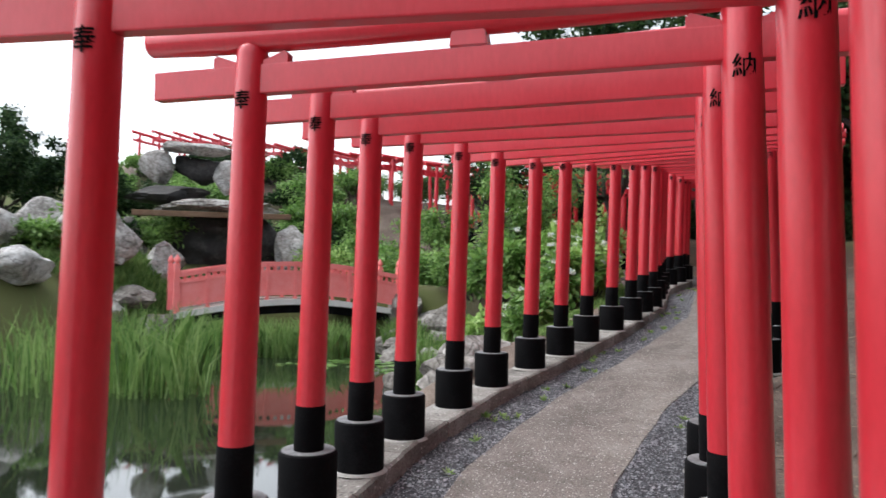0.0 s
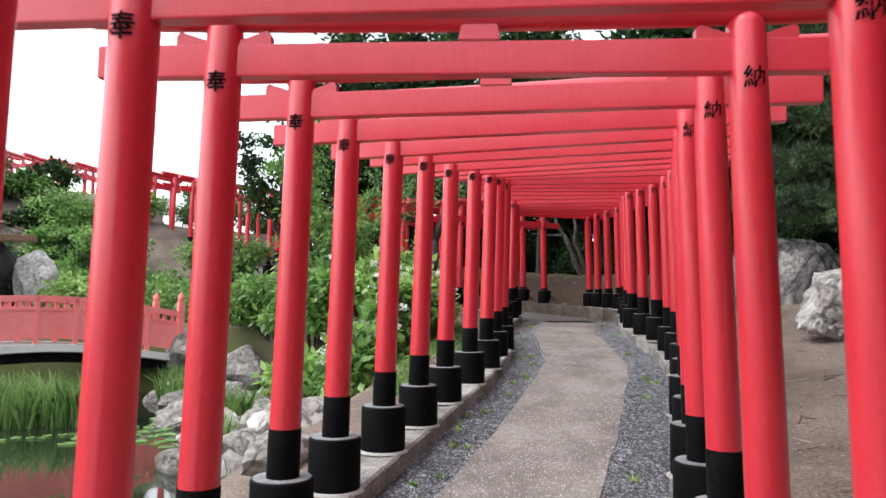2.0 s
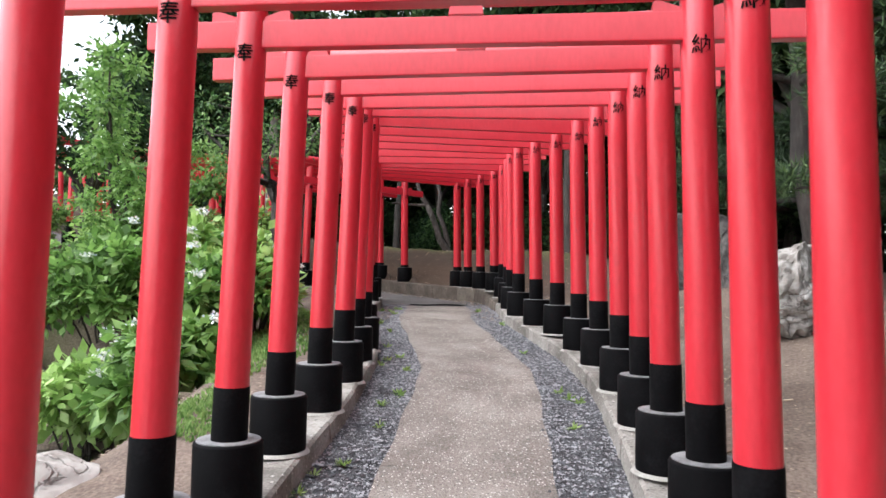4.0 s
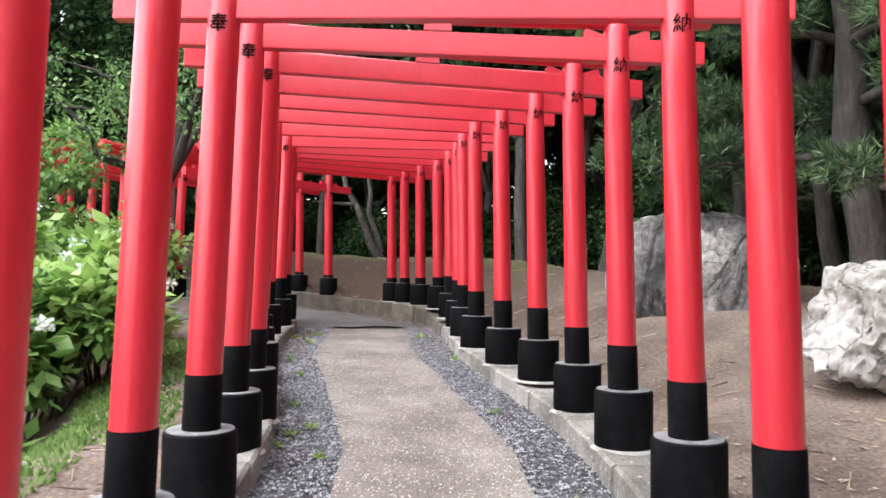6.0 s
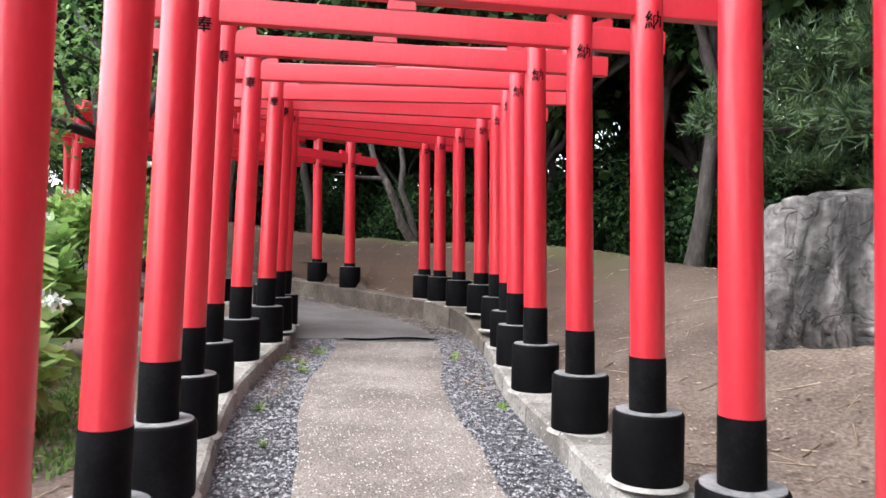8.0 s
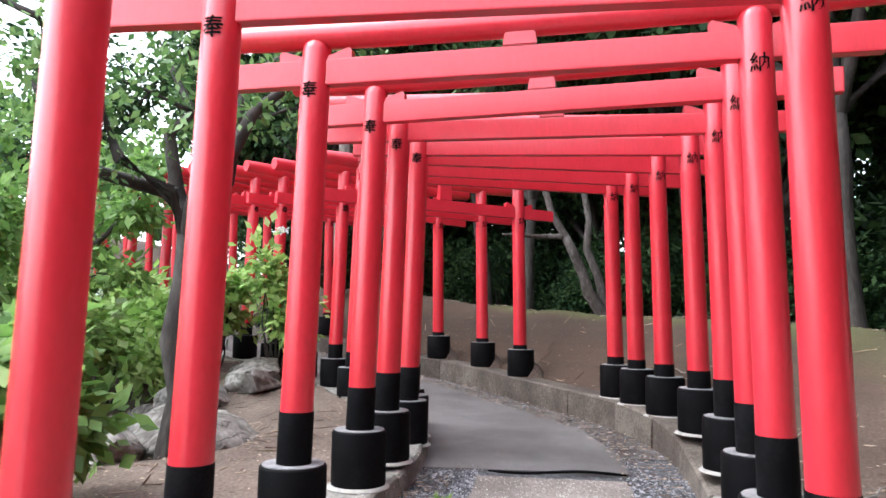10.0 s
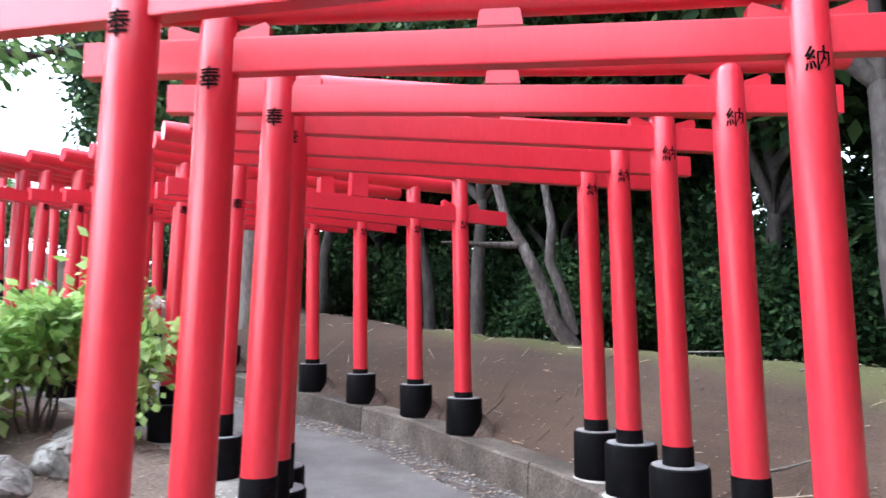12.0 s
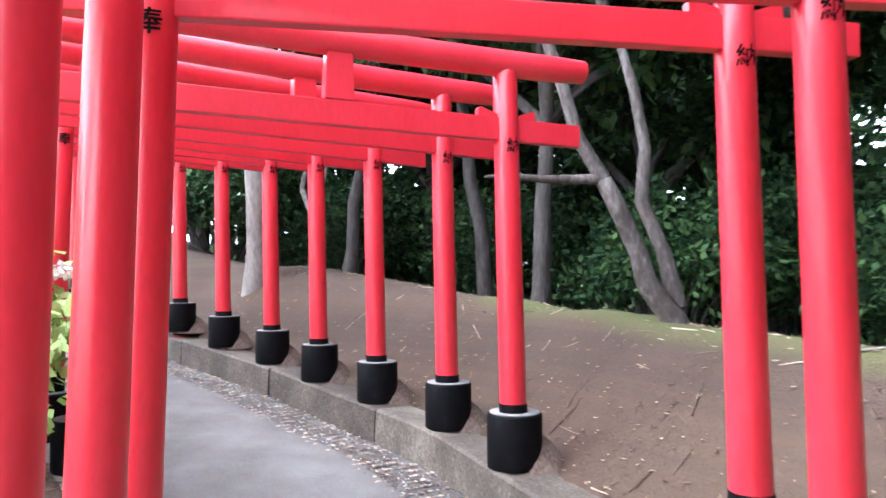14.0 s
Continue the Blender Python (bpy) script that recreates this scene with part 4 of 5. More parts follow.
# rounded garden shrubs up the slope
for k, (sx, sy, sw, sh, mat) in enumerate([(-3.6, 8.6, 2.0, 1.5, LEAF), (-4.9, 9.6, 2.2, 1.7, LEAF), (-6.4, 10.4, 2.4, 1.8, LEAF), (-8.2, 10.6, 2.2, 1.8, LEAFBRIGHT), (-7.4, 12.2, 2.6, 1.9, LEAF),
                                           (-5.2, 12.0, 2.4, 1.8, LEAFBRIGHT), (-9.8, 11.6, 2.4, 1.7, LEAF), (-3.8, 11.2, 2.0, 1.6, LEAF), (-9.2, 14.0, 2.6, 1.9, LEAF), (-6.4, 14.5, 2.6, 2.0, LEAF),
                                           (-12.0, 12.6, 2.6, 1.8, LEAFDARK), (-12.5, 9.2, 2.2, 1.5, LEAF), (-11.5, 15.5, 2.8, 1.9, LEAF), (-14.5, 14.0, 2.6, 1.8, LEAF), (-15.5, 17.5, 2.8, 1.9, LEAFDARK), (-13.2, 6.6, 1.8, 1.4, LEAF), (-14.4, 4.2, 2.2, 1.5, LEAFDARK), (-12.8, 8.0, 1.6, 1.3, LEAFDARK), (-13.0, 2.2, 1.8, 1.3, LEAF), (-15.5, 8.5, 2.6, 2.0, LEAFDARK), (-16.5, 5.5, 2.6, 2.2, LEAFDARK), (-12.0, 4.6, 1.4, 1.0, LEAF)]):
    shrub("garden_shrub", sx, sy, (sw, sw, sh), 70 + k, mat, "dense leafy green garden shrub on the slope above the pond", 4600, 0.11, 0, 15)
slope_shrubs = [shrub("slope_shrub", -10.5, 17.5, (2.2, 2.0, 1.3), 301, LEAF, "dense leafy green shrub on the hillside", 2000, 0.16, 0, 12, "hillside shrubs"),
                shrub("slope_shrub", -13.5, 18.5, (2.2, 2.0, 1.4), 302, LEAFDARK, "dark leafy green shrub on the hillside", 2000, 0.16, 0, 12, "hillside shrubs")]
slope_r = random.Random(14)
for k in range(60):
    sx, sy = slope_r.uniform(-21, -5.0), slope_r.uniform(12.5, 21.5)
    i_s, off_s = to_line(sx, sy)
    if abs(off_s[0]) > 3.2 and sy < 18.5 and not (sx > -13.5 and sx < -8.5 and sy < 12.5):
        again(slope_shrubs[k % 3 == 2], sx, sy, 50 * k, slope_r.uniform(0.55, 0.85))
# at the bend
shrub("bend_shrub", -0.95, 11.7, (1.0, 0.9, 1.75), 101, LEAFBRIGHT, "light green shrub beside the black footings at the bend", 1000, 0.11, 3, 9)
shrub("bend_shrub", -2.7, 11.4, (2.0, 1.8, 1.7), 102, LEAFBRIGHT, "yellow-green leafy shrub on the bank at the bend", 4200, 0.13, 3, 12)
shrub("bend_shrub", -1.75, 12.0, (1.3, 1.2, 1.6), 103, LEAFBRIGHT, "yellow-green leafy shrub on the bank at the bend", 1400, 0.13, 2, 10)
shrub("bend_shrub", -3.3, 12.2, (2.1, 1.8, 1.7), 104, LEAFBRIGHT, "bright pale green leafy shrub on the bank at the bend", 4600, 0.13, 0, 12)
shrub("round_bush", 2.36, -0.75, (0.78, 0.78, 0.86), 110, LEAFMID, "small clipped dark green bush on bare soil", 3000, 0.05, 0, 14)

# the crooked tree at the bend
planted(broadleaf("crooked_tree", 3.7, 1.4, 1.5, 21, "crooked dark-barked tree with spreading leafy boughs", LEAFMID, 3000, 0.075, (0.12, -0.1), BARK, 0.108, "garden trees"), -0.80, 8.65, 0)
planted(broadleaf("garden_tree", 4.6, 1.5, 1.2, 22, "bushy green garden tree above the hydrangeas", LEAF, 10000, 0.10, (0.1, 0), BARK, 0.10, "garden trees"), -3.0, 9.9, 0)
planted(broadleaf("garden_tree", 5.0, 1.6, 1.6, 23, "dark green garden tree above the hydrangeas", LEAFDARK, 9000, 0.11, (0.1, 0), BARK, 0.11, "garden trees"), -4.6, 13.2, 50)

# pines beside the path
pine_a = planted(pine("pine", 6.5, 2.3, 1.0, 31, "dark pine with drooping limbs at the wood's edge", 11000), 5.2, 4.3, 0)
pine_b = planted(pine("pine", 7.5, 2.5, 1.3, 32, "dark pine with drooping limbs at the wood's edge", 11000), 6.7, 7.7, 0)
# the last two, out of view, are added to shade the start's right side
for k, (px_, py_) in enumerate([(5.0, 0.6), (6.3, -2.2), (4.9, -4.4), (7.2, 1.9), (8.2, 5.2), (8.6, -0.6), (6.2, -6.6), (8.4, 9.2), (6.0, 2.6), (4.6, -2.0), (4.6, -7.4)]):
    again(pine_a if k % 2 else pine_b, px_, py_, 70 * k + 15, 0.9 + 0.05 * (k % 4))

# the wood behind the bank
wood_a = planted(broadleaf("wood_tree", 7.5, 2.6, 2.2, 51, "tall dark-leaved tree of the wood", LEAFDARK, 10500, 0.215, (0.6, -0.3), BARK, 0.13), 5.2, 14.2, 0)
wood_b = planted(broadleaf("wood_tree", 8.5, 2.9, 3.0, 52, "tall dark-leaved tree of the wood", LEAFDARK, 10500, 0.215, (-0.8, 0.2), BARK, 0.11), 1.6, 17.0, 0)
for k, (tx, ty) in enumerate([(-1.6, 18.6), (3.6, 18.6), (6.6, 17.0), (8.6, 13.2), (7.6, 11.0), (10.5, 10.5), (10.2, 16.0), (0.2, 21.5), (5.4, 22.0), (-4.0, 21.4), (9.4, 20.6), (10.5, 6.5), (10.8, 2.0), (10.5, -2.5), (-3.2, 19.6), (-1.0, 23.4),
                              (9.5, -6.0), (13.0, 13.0), (13.5, 7.5), (13.8, 0.5), (2.6, 25.5), (-3, 26), (8, 26), (13.5, 19)]):
    again(wood_a if k % 2 else wood_b, tx, ty, 63 * k, 0.85 + 0.09 * (k % 4))
for k, (tx, ty, ts_) in enumerate([(5.6, 9.5, 1.0), (4.5, 14.4, 0.95), (2.1, 15.6, 0.9), (6.2, 11.8, 1.05), (6.9, 6.2, 1.0), (-0.2, 16.9, 0.85)]):
    again(wood_b if k % 2 else wood_a, tx, ty, 41 * k + 10, ts_)
for k, (tx, ty, ts_) in enumerate([(-16.0, 7.5, 0.5), (-18.0, 10.0, 0.6), (-14.5, 9.8, 0.4), (-17.5, 4.0, 0.55), (-20.0, 7.0, 0.7)]):
    again(wood_a, tx, ty, 77 * k, ts_)
# extra trees, mostly out of view, added to block sky light from the right
for k, (tx, ty, ts_) in enumerate([(7.2, -3.9, 1.0), (6.4, -8.4, 1.05), (7.9, 0.2, 1.0), (7.6, 3.4, 0.95), (5.0, -10.6, 1.0), (8.8, -8.6, 1.1), (6.8, -13.0, 1.05), (9.6, -12.0, 1.1), (8.6, -5.6, 1.1), (10.2, 4.4, 1.1), (12.0, -5.5, 1.1), (12.2, -10.0, 1.1), (3.9, -13.6, 1.0), (6.4, -15.5, 1.1), (4.9, 10.9, 1.05)]):
    again(wood_b if k % 2 else wood_a, tx, ty, 57 * k + 25, ts_)
far_tree = planted(broadleaf("hill_tree", 3.4, 2.0, 0.8, 24, "rounded dark green tree on the hilltop", LEAFMID, 7500, 0.15, (0.1, 0), BARK, 0.10, "hilltop trees"), -11.5, 27.5)
again(far_tree, -8.5, 26.5, 80, 0.9)
again(far_tree, -14.2, 27.8, 140, 0.8)
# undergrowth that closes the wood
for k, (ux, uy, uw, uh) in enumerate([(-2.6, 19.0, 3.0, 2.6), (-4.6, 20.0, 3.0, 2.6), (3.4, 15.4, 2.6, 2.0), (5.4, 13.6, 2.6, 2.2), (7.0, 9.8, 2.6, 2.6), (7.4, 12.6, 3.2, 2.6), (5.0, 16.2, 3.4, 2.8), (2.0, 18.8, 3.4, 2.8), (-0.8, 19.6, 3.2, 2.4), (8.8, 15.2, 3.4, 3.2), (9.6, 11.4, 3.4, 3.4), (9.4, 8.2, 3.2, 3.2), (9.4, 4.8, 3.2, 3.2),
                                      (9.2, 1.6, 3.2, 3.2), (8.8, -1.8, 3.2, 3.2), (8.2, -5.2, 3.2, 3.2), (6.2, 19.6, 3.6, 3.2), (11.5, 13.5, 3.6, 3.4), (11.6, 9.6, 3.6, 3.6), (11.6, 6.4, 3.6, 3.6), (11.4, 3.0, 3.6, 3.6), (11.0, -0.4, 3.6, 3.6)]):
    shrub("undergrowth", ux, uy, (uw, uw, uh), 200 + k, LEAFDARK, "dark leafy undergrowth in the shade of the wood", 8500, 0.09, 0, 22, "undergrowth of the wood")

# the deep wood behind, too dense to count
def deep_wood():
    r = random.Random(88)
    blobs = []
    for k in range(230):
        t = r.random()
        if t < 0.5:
            # runs on south past the start, unseen, to keep sky light out
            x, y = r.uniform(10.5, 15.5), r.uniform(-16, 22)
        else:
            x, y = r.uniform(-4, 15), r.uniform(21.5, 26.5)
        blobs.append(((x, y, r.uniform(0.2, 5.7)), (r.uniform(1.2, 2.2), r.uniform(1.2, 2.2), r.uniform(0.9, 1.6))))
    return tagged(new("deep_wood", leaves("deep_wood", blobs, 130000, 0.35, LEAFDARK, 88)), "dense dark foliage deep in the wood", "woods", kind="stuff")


deep_wood()

# leaning forked trunk on the bank
lean_r = random.Random(5)
leaner = new("leaning_tree")
fork_p = (-0.58, -0.1, 1.0)
child("trunk", limbs("trunk", [
    (bent((0, 0, -0.25), fork_p, 5, 0.06, lean_r), [0.125, 0.088, 0.075, 0.068, 0.063, 0.06]),
    (bent(fork_p, (-1.3, -0.1, 2.6), 5, 0.08, lean_r), [0.056, 0.049, 0.045, 0.04, 0.035, 0.028]),
    (bent((-0.58, -0.1, 1.0), (-1.4, -0.3, 1.0), 4, 0.05, lean_r), [0.04, 0.035, 0.028, 0.02, 0.01]),
    (bent((-0.05, 0.05, 0.1), (-0.4, 0.3, 2.1), 5, 0.08, lean_r), [0.07, 0.055, 0.05, 0.045, 0.04, 0.03]),
    (bent((-0.4, 0.3, 2.1), (-1.25, 0.3, 3.8), 4, 0.08, lean_r), [0.045, 0.04, 0.035, 0.03, 0.02])], GREYBARK), leaner)
child("crown", leaves("crown", [((-1.4, 0, 3.2), (1.0, 0.9, 0.6)), ((-0.8, 0.4, 4.2), (1.3, 1.1, 0.7)), ((0.4, 0.3, 3.6), (1.0, 1.0, 0.6))], 5200, 0.12, LEAFDARK, 77), leaner)
planted(tagged(leaner, "leaning forked grey-brown tree on the mossy bank", "tree", "trees of the wood"), 3.0, 13.16)
pale = new("pale_tree")
child("trunk", limbs("trunk", [(bent((0, 0, -0.25), (0.15, 0, 3.4), 6, 0.08, lean_r), [0.15, 0.135, 0.13, 0.125, 0.12, 0.11, 0.09]), (bent((0.1, 0, 1.9), (-0.8, 0, 2.3), 3, 0.05, lean_r), [0.05, 0.04, 0.03, 0.015])], PALEBARK), pale)
child("crown", leaves("crown", [((0.1, 0, 3.7), (1.2, 1.2, 0.7)), ((-0.7, 0.3, 3.0), (0.7, 0.7, 0.4))], 3600, 0.12, LEAFDARK, 78), pale)
planted(tagged(pale, "pale grey bare trunk beyond the bend", "tree", "trees of the wood"), -1.1, 16.05)
thin = new("thin_tree")
child("trunk", limbs("trunk", [(bent((0, 0, -0.2), (-0.32, 0.1, 0.95), 4, 0.05, lean_r), [0.05, 0.04, 0.036, 0.033, 0.03]), (bent((-0.32, 0.1, 0.95), (-0.42, 0.3, 2.6), 5, 0.10, lean_r), [0.03, 0.028, 0.025, 0.022, 0.018, 0.012]), (bent((-0.2, 0.06, 0.6), (0.25, 0.2, 2.2), 4, 0.08, lean_r), [0.022, 0.02, 0.017, 0.013, 0.008])], GREYBARK), thin)
child("crown", leaves("crown", [((-0.4, 0.3, 2.7), (0.7, 0.6, 0.4)), ((0.25, 0.2, 2.4), (0.5, 0.5, 0.3))], 900, 0.10, LEAFDARK, 79), thin)
planted(tagged(thin, "thin crooked grey sapling behind the bank", "tree", "trees of the wood"), -0.2, 15.9)

# ---- pond: stones, reeds, bridge and the rocky fall ----
for k, (rx_, ry_, rw, rh) in enumerate([(-2.2, 2.4, 0.9, 0.5), (-2.75, 3.1, 0.8, 0.5), (-2.3, 1.4, 0.6, 0.4), (-3.2, 3.9, 0.9, 0.6), (-3.0, 2.2, 0.6, 0.4), (-3.9, 4.9, 0.8, 0.6), (-4.4, 5.9, 0.9, 0.7), (-4.9, 7.2, 1.0, 0.8),
                                        (-5.2, 8.4, 1.0, 0.8), (-3.6, 6.0, 0.8, 0.6), (-1.75, 0.4, 0.5, 0.35), (-2.0, 1.0, 0.4, 0.3), (-4.2, 7.4, 0.7, 0.6), (-4.4, 8.3, 1.1, 0.8), (-3.4, 7.2, 0.9, 0.5), (-1.9, 9.0, 0.8, 0.5), (-1.2, 8.6, 0.6, 0.4), (-2.6, 9.6, 0.7, 0.45), (-0.75, 9.0, 0.85, 0.5), (-1.75, 1.2, 0.7, 0.35), (-1.95, 1.9, 0.6, 0.3), (-2.3, 2.7, 0.75, 0.4), (-2.1, 1.5, 0.8, 0.4), (-2.5, 2.1, 0.7, 0.4), (-1.35, 10.7, 0.7, 0.35), (-0.95, 11.0, 0.6, 0.3), (-1.75, 10.5, 0.6, 0.4), (-1.1, 11.5, 0.55, 0.3), (-2.1, 10.6, 0.7, 0.45), (-9.7, 6.3, 1.1, 0.5), (-10.3, 5.6, 1.3, 0.45), (-9.3, 6.9, 0.8, 0.4)]):
    rw, rh = rw * 1.22, rh * 1.15
    base_z = max(spot(rx_, ry_), WATER_Z - 0.1)
    rock(rx_, ry_, (rw, rw * 0.8, rh * 0.9), 20 + k, SHORE, rh * 0.25, 40 * k, "pale grey stone at the pond's edge", "pond_stone", base_z)
for k, (rx_, ry_, rw, rh) in enumerate([(-11.5, 5.8, 2.0, 1.4), (-12.6, 3.6, 2.2, 1.6), (-13.5, 6.4, 2.0, 1.6), (-10.8, 7.4, 1.2, 1.0), (-9.4, 9.4, 0.9, 1.3), (-12.4, 1.2, 1.8, 1.2), (-10.0, 4.3, 1.3, 0.8), (-10.8, 3.2, 1.2, 0.7), (-11.4, 2.2, 1.5, 0.8), (-9.8, 5.6, 0.9, 0.6), (-10.4, 1.2, 1.3, 0.7), (-13.8, 5.0, 1.6, 1.3)]):
    rock(rx_, ry_, (rw, rw * 0.8, rh), 50 + k, ROCK, 0.2, 35 * k, "large grey stone of the garden's rocky fall", "fall_stone")


bank_r = random.Random(17)
for k in range(22):
    t_ = bank_r.random()
    rx_, ry_ = -2.1 - 2.9 * t_ + bank_r.uniform(-0.5, 0.5), 1.2 + 7.0 * t_ + bank_r.uniform(-0.5, 0.5)
    rw = bank_r.uniform(0.3, 0.75)
    rock(rx_, ry_, (rw, rw * 0.8, rw * 0.6), 120 + k, SHORE, rw * 0.15, 33 * k, "pale grey stone at the pond's edge", "pond_stone", max(spot(rx_, ry_), WATER_Z - 0.05))


def rocky_fall():
    """A rock shelter: wall coloured near black for the shade of an overhanging slab, with upright stones."""
    root = new("rocky_fall")
    root.matrix_world = pose(-11.0, 9.6, spot(-11.0, 9.6) - 0.2, 0, 0, 32)

    def lump(name, dims, at, seed, mat, label=""):
        ob = rock(0, 0, dims, seed, mat, 0, 0, "", name, 0.0)
        for key in list(ob.keys()):
            del ob[key]
        ob.parent = root
        ob.matrix_basis = pose(*at)
        if label:
            tagged(ob, label)
        return ob
    lump("back_wall", (3.6, 1.2, 1.7), (0, 0.5, 0.9), 81, SHADEROCK, "stone wall coloured near black for the slab's shade")
    lump("slab", (3.9, 1.9, 0.5), (0.1, -0.1, 1.75), 82, ROCK, "wide flat overhanging stone slab")
    lump("slab", (2.2, 1.6, 0.5), (-1.2, 0.1, 2.1), 83, SHADEROCK, "dark flat stone slab")
    lump("upright_stone", (0.9, 0.8, 1.6), (2.0, -0.2, 0.75), 84, ROCK, "pale upright stone")
    lump("upright_stone", (0.9, 0.8, 1.5), (-2.0, -0.3, 0.7), 85, ROCK)
    lump("top_stone", (0.9, 0.8, 1.2), (-1.5, 0.5, 2.9), 86, ROCK)
    lump("top_stone", (0.9, 0.8, 1.1), (0.4, 0.6, 2.8), 87, ROCK)
    lump("lintel_stone", (1.7, 1.0, 0.45), (-0.6, 0.5, 3.4), 88, ROCK)
    bm = bmesh.new()
    box(bm, (-1.9, -1.12, 1.46), (1.9, -0.95, 1.60), 0.02)
    child("shelf_edge", mesh_of("shelf_edge", bm, PLANK), root, label="brown weathered timber edge")
    lump("recess", (1.3, 0.5, 0.8), (-0.5, 0.8, 2.9), 89, SHADEROCK, "near-black stone in place of the recess's shade")
    return tagged(root, "rocky garden fall with a shade-coloured recess under a flat slab", "rock fall")


rocky_fall()
for k, (cx_, cy_) in enumerate([(-12.2, 9.8), (-10.2, 10.8), (-9.6, 9.9)]):
    shrub("cloud_pine", cx_, cy_, (1.0, 1.0, 2.2 if k < 2 else 1.2), 130 + k, NEEDLE, "small clipped dark pine among the rocks", 1500, 0.07, 0, 6, "clipped pines")


def bridge():
    """A small arched garden bridge with posts, rails and slatted panels."""
    root = new("garden_bridge")
    a, b = Vector((-9.2, 5.55, 0.42)), Vector((-5.75, 8.75, 0.42))
    length = (b - a).length
    root.matrix_world = pose(*a, 0, 0, math.degrees(math.atan2(b.y - a.y, b.x - a.x)))

    def arch(x):
        return 0.26 * math.sin(math.pi * min(max(x / length, 0), 1))

    def sweep(name, y0, y1, z0, z1, material, label=""):
        verts, faces, n = [], [], 18
        for i in range(n + 1):
            x = length * i / n
            k = len(verts)
            for y, z in ((y0, z0), (y1, z0), (y1, z1), (y0, z1)):
                verts.append((x, y, arch(x) + z))
            if i:
                for p in range(4):
                    q = (p + 1) % 4
                    faces.append((k - 4 + p, k - 4 + q, k + q, k + p))
        faces += [(3, 2, 1, 0), tuple(len(verts) - 4 + j for j in range(4))]
        child(name, raw_mesh(name, verts, faces, material), root, label=label)
    sweep("deck", -0.6, 0.6, -0.12, 0.0, CONCRETE)
    sweep("deck_edge", -0.66, -0.6, -0.10, 0.02, WHITE, "white painted deck edge")
    sweep("deck_edge", 0.6, 0.66, -0.10, 0.02, WHITE, "white painted deck edge")
    sweep("girder", -0.55, -0.4, -0.28, -0.12, BLACK, "dark girder")
    for y in (-0.58, 0.58):
        sweep("hand_rail", y - 0.035, y + 0.035, 0.70, 0.80, FADED)
        sweep("middle_rail", y - 0.025, y + 0.025, 0.56, 0.61, FADED)
        sweep("foot_rail", y - 0.025, y + 0.025, 0.10, 0.15, FADED)
        sweep("panel", y - 0.012, y + 0.012, 0.15, 0.58, FADED)
        for i in range(9):
            x = length * i / 8
            tall = 0.98 if i in (0, 8) else 0.78
            w = 0.055 if i in (0, 8) else 0.035
            bm = bmesh.new()
            box(bm, (-w, -w, 0), (w, w, tall), 0.006)
            post = child("post", mesh_of("post", bm, FADED), root, (x, y, arch(x)))
            if i in (0, 8):
                child("finial", lathe([(0.03, 0), (0.05, 0.02), (0.065, 0.06), (0.05, 0.11), (0.015, 0.16), (0.004, 0.19)], FADED, "finial", 14), post, (0, 0, tall))
            if i < 8:
                for s in range(1, 4):
                    bm = bmesh.new()
                    xx = length / 8 * s / 4
                    box(bm, (-0.03, -0.012, 0.61), (0.03, 0.012, 0.70))
                    child("slat", mesh_of("slat", bm, FADED), root, (x + xx, y, arch(x + xx)))
    return tagged(root, "small arched red garden bridge with faded rails over the pond", "bridge")


bridge()


def reeds(name, places, count, height, seed, label, dry=False):
    """Tall blades standing in the water, bent at their tips."""
    r = np.random.default_rng(seed)
    pick = r.integers(0, len(places), count)
    c = np.array(places)[pick]
    ang, rad = r.uniform(0, 6.28, count), np.sqrt(r.uniform(0, 1, count))
    p = np.stack([c[:, 0] + np.cos(ang) * rad * c[:, 2], c[:, 1] + np.sin(ang) * rad * c[:, 3], np.full(count, WATER_Z - 0.05)], 1)
    if dry:
        p[:, 2] = ground_height(p[:, 0], p[:, 1])[0] - 0.03
    h = height * r.uniform(0.55, 1.15, count)
    lean = r.normal(scale=0.16, size=(count, 2))
    face = r.uniform(0, 6.28, count)
    w = r.uniform(0.006, 0.012, count)
    side = np.stack([np.cos(face) * w, np.sin(face) * w, np.zeros(count)], 1)
    mid = p + np.concatenate([lean * h[:, None] * 0.4, (h * 0.6)[:, None]], 1)
    tip = p + np.concatenate([lean * h[:, None] * 1.6, (h * (1 - 0.35 * np.hypot(*lean.T)))[:, None]], 1)
    verts = np.stack([p - side, p + side, mid + side * 0.9, tip, mid - side * 0.9], 1).reshape(-1, 3)
    return tagged(new(name, quick_mesh(name, verts, np.arange(count * 5).reshape(-1, 5), REED)), label, "reeds", kind="stuff")


reeds("pond_reeds", [(-5.7, 0.6, 0.7, 0.5), (-6.4, 1.3, 0.9, 0.7), (-7.0, 0.6, 0.9, 0.8), (-6.9, 2.3, 0.9, 0.6), (-7.8, 1.5, 0.8, 0.7)], 950, 1.1, 11, "loose tall green reeds standing in the pond")
reeds("bridge_reeds", [(-6.2, 4.6, 0.6, 0.4), (-5.4, 4.8, 0.5, 0.4), (-6.8, 4.5, 0.5, 0.4), (-7.6, 4.4, 0.5, 0.4)], 2300, 0.72, 15, "dense green reeds in the water before the bridge")
reeds("shore_grass", [(-10.2, 6.3, 1.0, 0.6), (-9.6, 7.2, 0.8, 0.5), (-4.6, 6.6, 0.4, 0.4), (-3.4, 4.6, 0.35, 0.3), (-2.6, 2.0, 0.2, 0.2), (-5.0, 7.6, 0.4, 0.3)], 2600, 0.62, 12, "bright green grass on the pond's shore")
